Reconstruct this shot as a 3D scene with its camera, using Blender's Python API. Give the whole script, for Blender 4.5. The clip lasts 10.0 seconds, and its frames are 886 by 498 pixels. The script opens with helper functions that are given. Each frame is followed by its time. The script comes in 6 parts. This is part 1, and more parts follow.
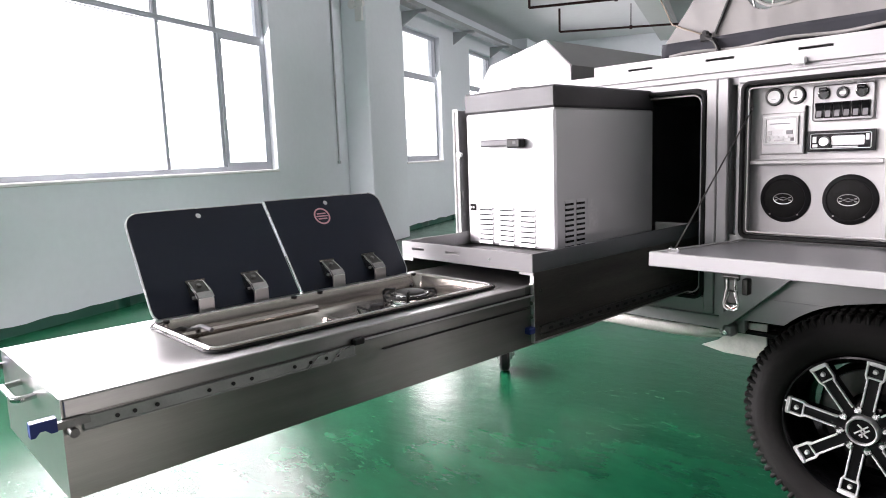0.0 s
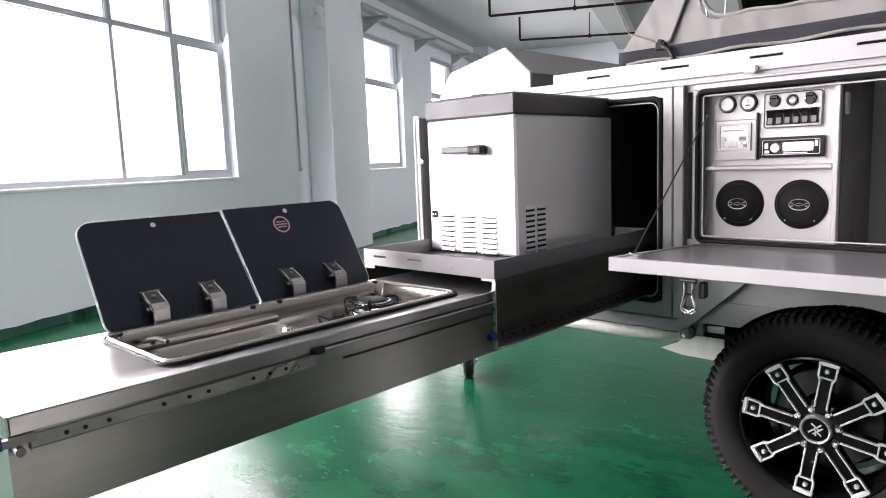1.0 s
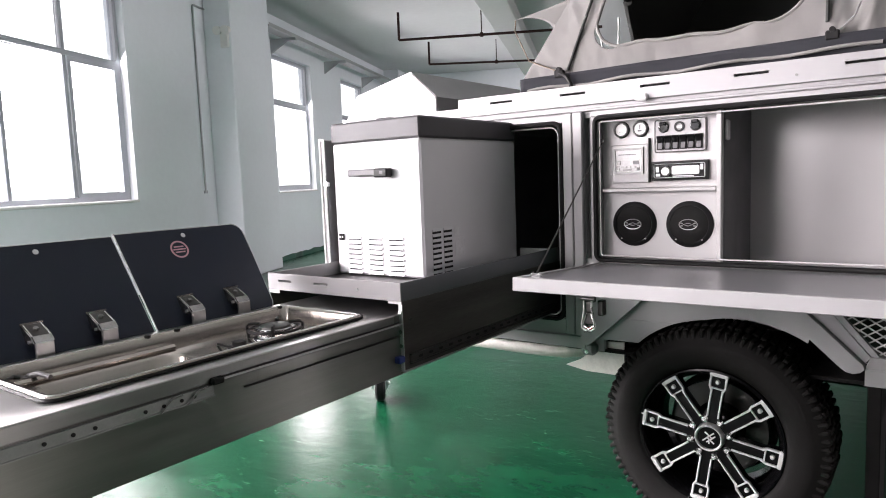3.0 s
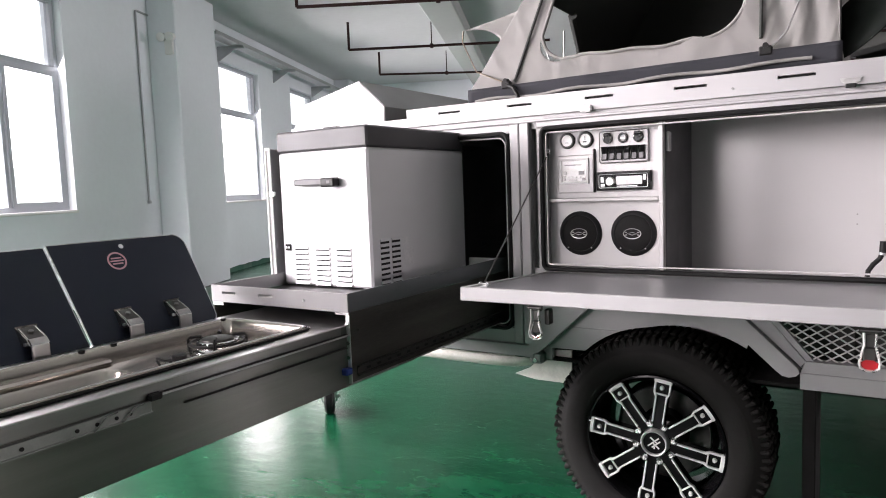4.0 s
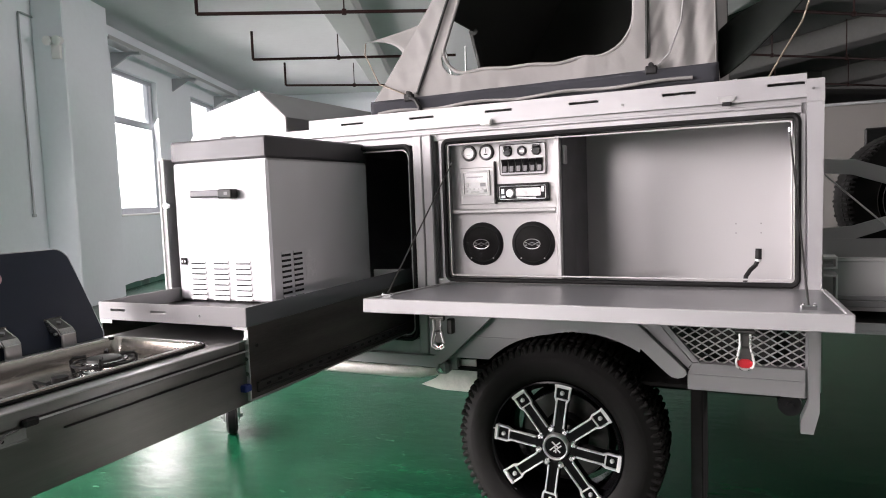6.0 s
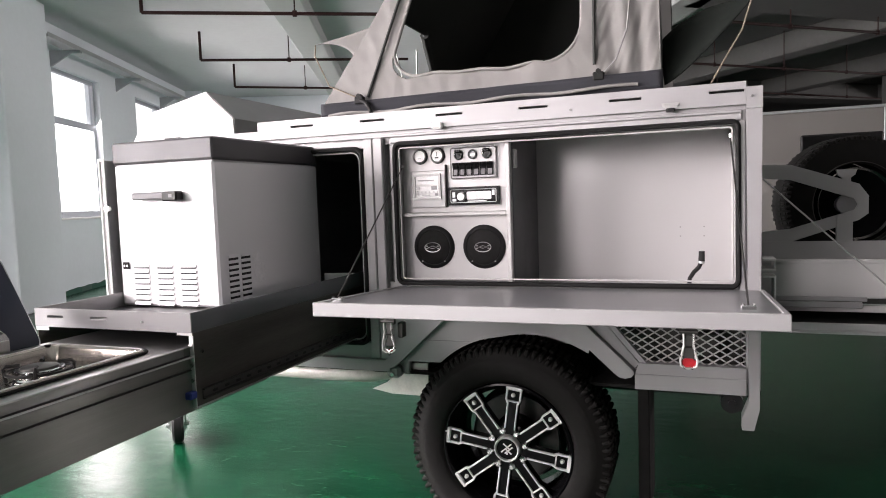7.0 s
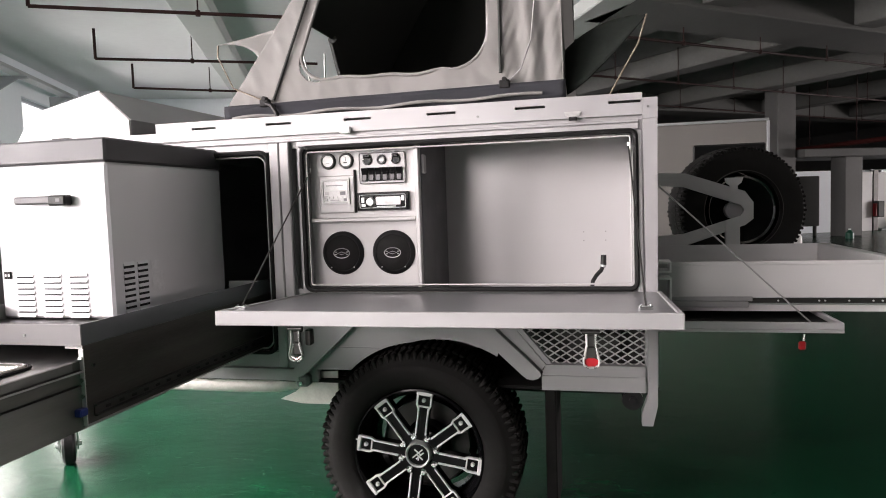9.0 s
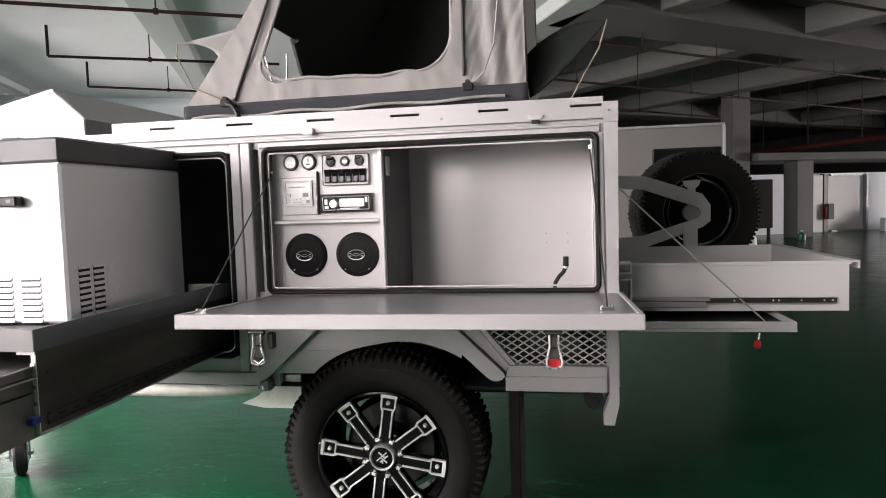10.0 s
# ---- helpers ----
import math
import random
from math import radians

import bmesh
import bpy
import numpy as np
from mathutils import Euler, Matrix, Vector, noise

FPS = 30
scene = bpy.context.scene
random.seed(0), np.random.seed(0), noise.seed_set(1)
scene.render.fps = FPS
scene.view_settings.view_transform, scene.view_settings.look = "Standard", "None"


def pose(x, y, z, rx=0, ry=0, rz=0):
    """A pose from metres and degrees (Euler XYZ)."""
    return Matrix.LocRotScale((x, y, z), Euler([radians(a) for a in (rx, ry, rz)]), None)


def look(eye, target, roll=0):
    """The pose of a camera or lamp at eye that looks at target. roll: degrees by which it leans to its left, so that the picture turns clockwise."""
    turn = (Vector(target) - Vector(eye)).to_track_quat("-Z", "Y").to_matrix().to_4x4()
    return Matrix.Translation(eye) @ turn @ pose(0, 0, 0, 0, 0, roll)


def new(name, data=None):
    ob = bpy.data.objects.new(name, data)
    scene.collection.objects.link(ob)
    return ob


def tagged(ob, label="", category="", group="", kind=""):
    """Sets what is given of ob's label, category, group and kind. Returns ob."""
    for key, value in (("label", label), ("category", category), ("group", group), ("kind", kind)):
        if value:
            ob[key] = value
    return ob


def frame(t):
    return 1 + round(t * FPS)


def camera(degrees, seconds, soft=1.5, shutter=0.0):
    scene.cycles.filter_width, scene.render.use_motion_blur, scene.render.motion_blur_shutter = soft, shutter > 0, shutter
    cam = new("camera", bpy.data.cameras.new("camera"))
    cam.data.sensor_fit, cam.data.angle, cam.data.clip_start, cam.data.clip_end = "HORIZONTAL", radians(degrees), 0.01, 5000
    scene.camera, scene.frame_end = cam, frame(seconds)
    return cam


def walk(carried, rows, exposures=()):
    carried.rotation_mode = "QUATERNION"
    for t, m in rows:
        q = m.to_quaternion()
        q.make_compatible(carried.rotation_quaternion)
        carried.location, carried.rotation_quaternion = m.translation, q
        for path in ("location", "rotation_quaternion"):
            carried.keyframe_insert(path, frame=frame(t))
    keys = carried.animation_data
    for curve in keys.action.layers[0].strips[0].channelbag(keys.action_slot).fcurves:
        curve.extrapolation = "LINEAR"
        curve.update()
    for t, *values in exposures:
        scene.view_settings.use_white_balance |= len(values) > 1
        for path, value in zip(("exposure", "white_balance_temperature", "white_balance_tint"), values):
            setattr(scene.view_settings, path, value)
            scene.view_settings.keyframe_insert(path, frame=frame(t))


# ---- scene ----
cam = camera(66.53, 10.0, soft=1.0)
PATH = [
    (0, (0.5565, -2.4548, 1.3025), (-0.8919, -1.1035, 1.0264), -2.05),
    (0.5, (0.5531, -2.4483, 1.3022), (-0.8597, -1.0581, 1.0354), -2.20),
    (1, (0.5562, -2.4455, 1.3020), (-0.8181, -1.0159, 1.0421), -2.21),
    (1.5, (0.5573, -2.4385, 1.3027), (-0.7750, -0.9674, 1.0554), -2.18),
    (2, (0.5629, -2.4370, 1.3026), (-0.7127, -0.9146, 1.0676), -2.18),
    (2.5, (0.5703, -2.4361, 1.3039), (-0.6595, -0.8745, 1.0824), -2.21),
    (4, (0.5811, -2.4179, 1.3016), (-0.4845, -0.7352, 1.1201), -2.10),
    (4.5, (0.5868, -2.4139, 1.2986), (-0.4129, -0.6906, 1.1227), -2.06),
    (5, (0.5933, -2.4114, 1.3011), (-0.3477, -0.6544, 1.1353), -1.99),
    (5.5, (0.6004, -2.4105, 1.2993), (-0.2907, -0.6270, 1.1415), -2.09),
    (7, (0.6107, -2.4035, 1.2928), (-0.0956, -0.5382, 1.1461), -1.97),
    (7.5, (0.6135, -2.4011, 1.2917), (-0.0333, -0.5137, 1.1522), -1.95),
    (8, (0.6210, -2.4001, 1.2983), (0.0275, -0.4954, 1.1576), -1.89),
    (8.5, (0.6254, -2.3968, 1.2969), (0.0927, -0.4743, 1.1548), -1.84),
    (9, (0.6196, -2.3954, 1.2867), (0.1605, -0.4535, 1.1517), -1.87),
    (9.5, (0.6192, -2.3957, 1.2855), (0.2217, -0.4402, 1.1514), -1.90),
    (10, (0.6186, -2.3962, 1.2867), (0.2650, -0.4321, 1.1543), -1.79),
]
walk(cam, [(t, look(eye, target, roll)) for t, eye, target, roll in PATH], [(0.0, -0.02, 6600, 23), (5.0, -0.125, 6750, 23), (7.5, -0.17, 6850, 22.5), (10.0, -0.17, 6950, 21.5)])

# ---- light ----
# The hall: its window wall is the plane X = 0 of the hall's own axes, X runs into the hall, Y along the wall.
HALL = pose(-5.806, -0.896, 0, 0, 0, 24.0)
CEIL, BEAM = 4.45, 3.95
CEIL_BAY = 4.16   # the window bay is lower
# window spans along the wall: start, end, bars between
WINDOWS = [(-10.2, -6.4, [-8.3]), (-5.2, 3.03, [-4.6, -2.63, -0.65, 1.33, 2.17]), (6.76, 8.38, []), (10.0, 11.6, [])]
SILL, RAIL, HEAD = 1.198, 2.76, 3.54

world = bpy.data.worlds.new("overcast_sky")
scene.world = world
world.use_nodes = True
sky = world.node_tree.nodes.new("ShaderNodeTexSky")
sky.sky_type, sky.sun_disc, sky.sun_elevation, sky.sun_rotation = "NISHITA", False, radians(40), radians(250)
world.node_tree.links.new(sky.outputs[0], world.node_tree.nodes["Background"].inputs[0])
world.node_tree.nodes["Background"].inputs[1].default_value = 0.1

# daylight of a bright white sky in every window opening
for (a, b, _), watts in zip(WINDOWS, (51.0, 82.0, 97.0, 97.0)):
    lo, hi = SILL, HEAD
    lamp = bpy.data.lights.new("window_daylight", "AREA")
    lamp.shape, lamp.size, lamp.size_y = "RECTANGLE", hi - lo, b - a
    lamp.energy = watts * (b - a) * (hi - lo)
    lamp.spread = radians(150)
    lamp.color = (1.0, 0.99, 0.985)
    ob = new("window_daylight", lamp)
    ob.matrix_world = HALL @ pose(-0.34, (a + b) / 2, (lo + hi) / 2, 0, -58, 0)
# lamp in an unseen opening, added to brighten the partition and inner bay
lamp = bpy.data.lights.new("window_daylight", "AREA")
lamp.shape, lamp.size, lamp.size_y, lamp.energy, lamp.spread = "RECTANGLE", 2.2, 6.0, 1500.0, radians(150)
ob = new("window_daylight", lamp)
ob.matrix_world = HALL @ pose(34.1, 8.0, 1.5, 0, 90, 0)
# unseen lamp added farther along the same wall, to light the steel sides
lamp = bpy.data.lights.new("window_daylight", "AREA")
lamp.shape, lamp.size, lamp.size_y, lamp.energy, lamp.spread = "RECTANGLE", 2.2, 6.0, 720.0, radians(150)
lamp.color = (1.0, 0.97, 0.92)
ob = new("window_daylight", lamp)
ob.matrix_world = HALL @ pose(34.1, -10.0, 1.9, 0, 90, 0)
# the white sky itself, seen through the openings
sheet = bpy.data.materials.new("white_sky")
sheet.use_nodes = True
sheet.node_tree.nodes.clear()
glow, end = sheet.node_tree.nodes.new("ShaderNodeEmission"), sheet.node_tree.nodes.new("ShaderNodeOutputMaterial")
glow.inputs[0].default_value, glow.inputs[1].default_value = (1.0, 1.0, 1.0, 1), 2.2
sheet.node_tree.links.new(glow.outputs[0], end.inputs[0])
me = bpy.data.meshes.new("backdrop")
me.from_pydata([HALL @ Vector(p) for p in ((-6, -24, -1), (-6, 40, -1), (-6, 40, 12), (-6, -24, 12))], [], [(0, 1, 2, 3)])
me.materials.append(sheet)
tagged(new("backdrop", me), "plain bright overcast sky outside the windows", "sky", kind="structure")
scene.view_settings.exposure = 0.0

# ---- tools ----
def mat(name, base=(0.5, 0.5, 0.5), rough=0.5, metal=0.0, vary=0.15, scale=6.0, grain=120.0, bump=0.0, stretch=(1, 1, 1),
        rough_vary=0.1, second=None, coat=0.0, emission=0.0, spec=0.5, bump_scale=None, scuff=None):
    """A surface with broad stains and fine grain in colour and gloss, and fine relief."""
    m = bpy.data.materials.new(name)
    m.use_nodes = True
    nt = m.node_tree
    n, link = nt.nodes, nt.links.new
    bs = n["Principled BSDF"]
    bs.inputs["Metallic"].default_value = metal
    bs.inputs["Coat Weight"].default_value = coat
    bs.inputs["Specular IOR Level"].default_value = spec
    tc = n.new("ShaderNodeTexCoord")
    mp = n.new("ShaderNodeMapping")
    mp.inputs["Scale"].default_value = stretch
    link(tc.outputs["Object"], mp.inputs[0])
    broad, fine = n.new("ShaderNodeTexNoise"), n.new("ShaderNodeTexNoise")
    broad.inputs["Scale"].default_value, broad.inputs["Detail"].default_value = scale, 5
    fine.inputs["Scale"].default_value, fine.inputs["Detail"].default_value = grain, 3
    link(mp.outputs[0], broad.inputs[0])
    link(mp.outputs[0], fine.inputs[0])
    mixf = n.new("ShaderNodeMath")
    mixf.operation = "MULTIPLY_ADD"
    link(fine.outputs[0], mixf.inputs[0])
    mixf.inputs[1].default_value = 0.4
    link(broad.outputs[0], mixf.inputs[2])
    ramp = n.new("ShaderNodeMapRange")
    ramp.inputs[1].default_value, ramp.inputs[2].default_value = 0.45, 0.95
    link(mixf.outputs[0], ramp.inputs[0])
    mix = n.new("ShaderNodeMix")
    mix.data_type = "RGBA"
    lo = second if second else tuple(c * (1 - vary) for c in base)
    mix.inputs[6].default_value, mix.inputs[7].default_value = (*lo, 1), (*base, 1)
    link(ramp.outputs[0], mix.inputs[0])
    colour = mix.outputs[2]
    if scuff:
        # sparse pale scratches, gathered in patches
        tiny, patch = n.new("ShaderNodeTexNoise"), n.new("ShaderNodeTexNoise")
        squash = n.new("ShaderNodeMapping")
        squash.inputs["Scale"].default_value = (1.0, 2.6, 1.0)
        squash.inputs["Rotation"].default_value = (0, 0, 0.5)
        link(tc.outputs["Object"], squash.inputs[0])
        link(squash.outputs[0], tiny.inputs[0])
        link(tc.outputs["Object"], patch.inputs[0])
        tiny.inputs["Scale"].default_value, tiny.inputs["Detail"].default_value, tiny.inputs["Distortion"].default_value = 26.0, 6, 1.0
        patch.inputs["Scale"].default_value, patch.inputs["Detail"].default_value = 1.1, 2
        cut, area, both, over = n.new("ShaderNodeMapRange"), n.new("ShaderNodeMapRange"), n.new("ShaderNodeMath"), n.new("ShaderNodeMix")
        cut.inputs[1].default_value, cut.inputs[2].default_value = 0.655, 0.80
        area.inputs[1].default_value, area.inputs[2].default_value = 0.44, 0.64
        link(tiny.outputs[0], cut.inputs[0])
        link(patch.outputs[0], area.inputs[0])
        both.operation, over.data_type = "MULTIPLY", "RGBA"
        link(cut.outputs[0], both.inputs[0])
        link(area.outputs[0], both.inputs[1])
        link(both.outputs[0], over.inputs[0])
        link(colour, over.inputs[6])
        over.inputs[7].default_value = (*scuff, 1)
        colour = over.outputs[2]
    link(colour, bs.inputs["Base Color"])
    rr = n.new("ShaderNodeMapRange")
    rr.inputs[3].default_value, rr.inputs[4].default_value = max(0.02, rough - rough_vary), min(1, rough + rough_vary)
    link(broad.outputs[0], rr.inputs[0])
    rr.inputs[1].default_value, rr.inputs[2].default_value = 0.3, 0.7
    link(rr.outputs[0], bs.inputs["Roughness"])
    if bump:
        bp = n.new("ShaderNodeBump")
        bp.inputs["Strength"].default_value, bp.inputs["Distance"].default_value = 1.0, bump
        src = fine
        if bump_scale:
            src = n.new("ShaderNodeTexNoise")
            src.inputs["Scale"].default_value, src.inputs["Detail"].default_value = bump_scale, 4
            link(mp.outputs[0], src.inputs[0])
        link(src.outputs[0], bp.inputs["Height"])
        link(bp.outputs[0], bs.inputs["Normal"])
    if emission:
        bs.inputs["Emission Color"].default_value = (*base, 1)
        bs.inputs["Emission Strength"].default_value = emission
    return m


class Shape:
    """A mesh in the making, in world metres. self.mi is the material slot of what is added next."""

    def __init__(self, m=None):
        self.bm, self.mi, self.m = bmesh.new(), 0, m or Matrix()

    def _add(self, verts, faces, smooth=False):
        vs = [self.bm.verts.new(self.m @ Vector(v)) for v in verts]
        for f in faces:
            try:
                face = self.bm.faces.new([vs[i] for i in f])
                face.material_index, face.smooth = self.mi, smooth
            except ValueError:
                pass
        return vs

    def box(self, x0, x1, y0, y1, z0, z1, bev=0.0, m=None):
        x0, x1, y0, y1, z0, z1 = min(x0, x1), max(x0, x1), min(y0, y1), max(y0, y1), min(z0, z1), max(z0, z1)
        b = min(bev, 0.45 * min(x1 - x0, y1 - y0, z1 - z0))
        t = m or Matrix()
        if b <= 0:
            vs = [t @ Vector((x, y, z)) for x in (x0, x1) for y in (y0, y1) for z in (z0, z1)]
            self._add(vs, [(0, 1, 3, 2), (4, 6, 7, 5), (0, 4, 5, 1), (2, 3, 7, 6), (0, 2, 6, 4), (1, 5, 7, 3)])
            return self
        vs, idx = [], {}
        for i, x in enumerate((x0, x1)):
            for j, y in enumerate((y0, y1)):
                for k, z in enumerate((z0, z1)):
                    sx, sy, sz = b * (1 - 2 * i), b * (1 - 2 * j), b * (1 - 2 * k)
                    for a, p in enumerate(((x, y + sy, z + sz), (x + sx, y, z + sz), (x + sx, y + sy, z))):
                        idx[i, j, k, a] = len(vs)
                        vs.append(t @ Vector(p))
        fs = []
        for s in (0, 1):
            fs.append([idx[s, 0, 0, 0], idx[s, 1, 0, 0], idx[s, 1, 1, 0], idx[s, 0, 1, 0]])
            fs.append([idx[0, s, 0, 1], idx[1, s, 0, 1], idx[1, s, 1, 1], idx[0, s, 1, 1]])
            fs.append([idx[0, 0, s, 2], idx[1, 0, s, 2], idx[1, 1, s, 2], idx[0, 1, s, 2]])
            for r in (0, 1):
                fs.append([idx[0, s, r, 1], idx[1, s, r, 1], idx[1, s, r, 2], idx[0, s, r, 2]])
                fs.append([idx[s, 0, r, 0], idx[s, 1, r, 0], idx[s, 1, r, 2], idx[s, 0, r, 2]])
                fs.append([idx[s, r, 0, 0], idx[s, r, 1, 0], idx[s, r, 1, 1], idx[s, r, 0, 1]])
                for q in (0, 1):
                    fs.append([idx[s, r, q, 0], idx[s, r, q, 1], idx[s, r, q, 2]])
        self._add(vs, fs)
        return self

    def cyl(self, p0, p1, r, r1=None, seg=20, caps=True):
        p0, p1 = Vector(p0), Vector(p1)
        q = (p1 - p0).to_track_quat("Z", "Y")
        r1 = r if r1 is None else r1
        vs = []
        for p, rad in ((p0, r), (p1, r1)):
            for i in range(seg):
                a = 2 * math.pi * i / seg
                vs.append(p + q @ Vector((rad * math.cos(a), rad * math.sin(a), 0)))
        self._add(vs, [(i, (i + 1) % seg, seg + (i + 1) % seg, seg + i) for i in range(seg)], True)
        if caps:
            self._add(vs[:seg], [tuple(range(seg))])
            self._add(vs[seg:], [tuple(range(seg))])
        return self

    def tube(self, pts, r, seg=8, closed=False, flat=1.0):
        pts = [Vector(p) for p in pts]
        n, vs, up = len(pts), [], None
        for i, p in enumerate(pts):
            a = pts[(i - 1) % n] if (closed or i > 0) else p
            b = pts[(i + 1) % n] if (closed or i < n - 1) else p
            t = (b - a).normalized()
            if up is None:
                up = t.orthogonal().normalized()
            up = (up - t * up.dot(t)).normalized()
            side = t.cross(up)
            for k in range(seg):
                w = 2 * math.pi * k / seg
                vs.append(p + up * r * math.cos(w) + side * r * flat * math.sin(w))
        last = n if closed else n - 1
        fs = [(i * seg + k, i * seg + (k + 1) % seg, (i + 1) % n * seg + (k + 1) % seg, (i + 1) % n * seg + k) for i in range(last) for k in range(seg)]
        if not closed:
            fs += [tuple(range(seg)), tuple((n - 1) * seg + k for k in range(seg))]
        self._add(vs, fs, True)
        return self

    def lathe(self, prof, centre, axis=(0, -1, 0), seg=64):
        """prof: (radius, distance along the axis from centre)."""
        q = Vector(axis).to_track_quat("Z", "Y")
        c = Vector(centre)
        n, vs = len(prof), []
        for i in range(seg):
            a = 2 * math.pi * i / seg
            for r, h in prof:
                vs.append(c + q @ Vector((r * math.cos(a), r * math.sin(a), h)))
        self._add(vs, [(i * n + j, (i + 1) % seg * n + j, (i + 1) % seg * n + j + 1, i * n + j + 1) for i in range(seg) for j in range(n - 1)], True)
        return self

    def prism(self, pts, a0, a1, plane="xz", m=None):
        """A polygon of the plane, drawn out from a0 to a1 along the third axis."""
        t = m or Matrix()
        put = {"xz": lambda p, a: (p[0], a, p[1]), "xy": lambda p, a: (p[0], p[1], a), "yz": lambda p, a: (a, p[0], p[1])}[plane]
        n = len(pts)
        vs = [t @ Vector(put(p, a)) for a in (a0, a1) for p in pts]
        self._add(vs, [tuple(range(n)), tuple(range(2 * n - 1, n - 1, -1))] + [(i, (i + 1) % n, n + (i + 1) % n, n + i) for i in range(n)])
        return self

    def plate(self, rect, holes, a0, a1, plane="xz"):
        """A plate with rectangular holes that go through it. rect, holes: (u0, u1, v0, v1)."""
        put = {"xz": lambda u, v, a: (u, a, v), "xy": lambda u, v, a: (u, v, a), "yz": lambda u, v, a: (a, u, v)}[plane]
        us = sorted({rect[0], rect[1], *(min(max(h[i], rect[0]), rect[1]) for h in holes for i in (0, 1))})
        vs = sorted({rect[2], rect[3], *(min(max(h[i], rect[2]), rect[3]) for h in holes for i in (2, 3))})

        def solid(i, j):
            if not (0 <= i < len(us) - 1 and 0 <= j < len(vs) - 1):
                return False
            u, v = (us[i] + us[i + 1]) / 2, (vs[j] + vs[j + 1]) / 2
            return not any(h[0] < u < h[1] and h[2] < v < h[3] for h in holes)

        ids, pts, fs = {}, [], []

        def at(i, j, k):
            if (i, j, k) not in ids:
                ids[i, j, k] = len(pts)
                pts.append(put(us[i], vs[j], (a0, a1)[k]))
            return ids[i, j, k]

        for i in range(len(us) - 1):
            for j in range(len(vs) - 1):
                if solid(i, j):
                    for k in (0, 1):
                        fs.append((at(i, j, k), at(i + 1, j, k), at(i + 1, j + 1, k), at(i, j + 1, k)))
                    for (di, dj), (p, q) in {(-1, 0): ((i, j), (i, j + 1)), (1, 0): ((i + 1, j), (i + 1, j + 1)), (0, -1): ((i, j), (i + 1, j)), (0, 1): ((i, j + 1), (i + 1, j + 1))}.items():
                        if not solid(i + di, j + dj):
                            fs.append((at(*p, 0), at(*q, 0), at(*q, 1), at(*p, 1)))
        self._add(pts, fs)
        return self

    def sheet(self, fn, nu, nv, keep=None, thick=0.0):
        """A curved sheet: fn(u, v) with u, v in 0..1."""
        vs = [fn(i / nu, j / nv) for i in range(nu + 1) for j in range(nv + 1)]
        w = nv + 1
        fs = [(i * w + j, (i + 1) * w + j, (i + 1) * w + j + 1, i * w + j + 1) for i in range(nu) for j in range(nv) if keep is None or keep((i + 0.5) / nu, (j + 0.5) / nv)]
        self._add(vs, fs, True)
        return self


def rounded(u0, u1, v0, v1, r, n=6):
    """The outline of a rectangle with round corners."""
    pts = []
    for cu, cv, a0 in ((u1 - r, v1 - r, 0), (u0 + r, v1 - r, 90), (u0 + r, v0 + r, 180), (u1 - r, v0 + r, 270)):
        for i in range(n + 1):
            a = radians(a0 + 90 * i / n)
            pts.append((cu + r * math.cos(a), cv + r * math.sin(a)))
    return pts


def part(name, shape, materials, parent=None, label="", sharp=35, solid=0.0):
    me = bpy.data.meshes.new(name)
    bm = shape.bm
    bmesh.ops.remove_doubles(bm, verts=bm.verts, dist=1e-5)
    loose = [v for v in bm.verts if not v.link_faces]
    bmesh.ops.delete(bm, geom=loose, context="VERTS")
    bmesh.ops.recalc_face_normals(bm, faces=bm.faces)
    bm.to_mesh(me)
    bm.free()
    for m in materials if isinstance(materials, (list, tuple)) else [materials]:
        me.materials.append(m)
    me.set_sharp_from_angle(angle=radians(sharp))
    ob = new(name, me)
    if parent is not None:
        ob.parent = parent
        ob.matrix_parent_inverse = parent.matrix_basis.inverted() if parent.parent is None else Matrix()
    if label:
        ob["label"] = label
    if solid:
        mod = ob.modifiers.new("thickness", "SOLIDIFY")
        mod.thickness = solid
        mod.offset = 0.0
    return ob


def thing(name, base, label, category, group="", kind=""):
    e = new(name)
    e.empty_display_size = 0.1
    e.matrix_basis = Matrix.Translation(base)
    return tagged(e, label, category, group, kind)

# ---- materials ----
GREY = mat("silver_grey_paint", (0.312, 0.307, 0.311), 0.42, 0.25, vary=0.08, scale=3, grain=900, bump=0.00004)
PANEL = mat("pale_grey_panel", (0.50, 0.49, 0.49), 0.42, 0.1, vary=0.05, scale=2, grain=700, bump=0.00004)
GREY_TOP = mat("smooth_grey_dark_reflection", (0.175, 0.176, 0.184), 0.31, 0.15, vary=0.1, scale=3, grain=500, rough_vary=0.02)
GREY_IN = mat("grey_inner_panel", (0.50, 0.492, 0.492), 0.40, 0.2, vary=0.06, scale=2, grain=700, bump=0.00004)
DARK_STEEL = mat("dark_steel", (0.085, 0.083, 0.08), 0.38, 0.9, vary=0.2, scale=5, grain=300)
RUNNER = mat("dull_steel_runner", (0.22, 0.22, 0.215), 0.40, 0.9, vary=0.2, scale=6, grain=200)
STEEL = mat("brushed_stainless", (0.59, 0.585, 0.58), 0.30, 1.0, vary=0.08, scale=3, grain=60, stretch=(14, 2.0, 14), rough_vary=0.015)
# darker copy of the stainless; the drawer side's shade is in its colour
STEEL_SHADED = mat("shaded_brushed_stainless", (0.254, 0.258, 0.240), 0.30, 0.97, vary=0.2, scale=2.5, grain=60, stretch=(6, 0.5, 14), rough_vary=0.02)
FOLD = mat("folded_steel_lip", (0.385, 0.386, 0.376), 0.32, 0.95, vary=0.15, scale=4, grain=80, stretch=(14, 0.6, 14), rough_vary=0.03)
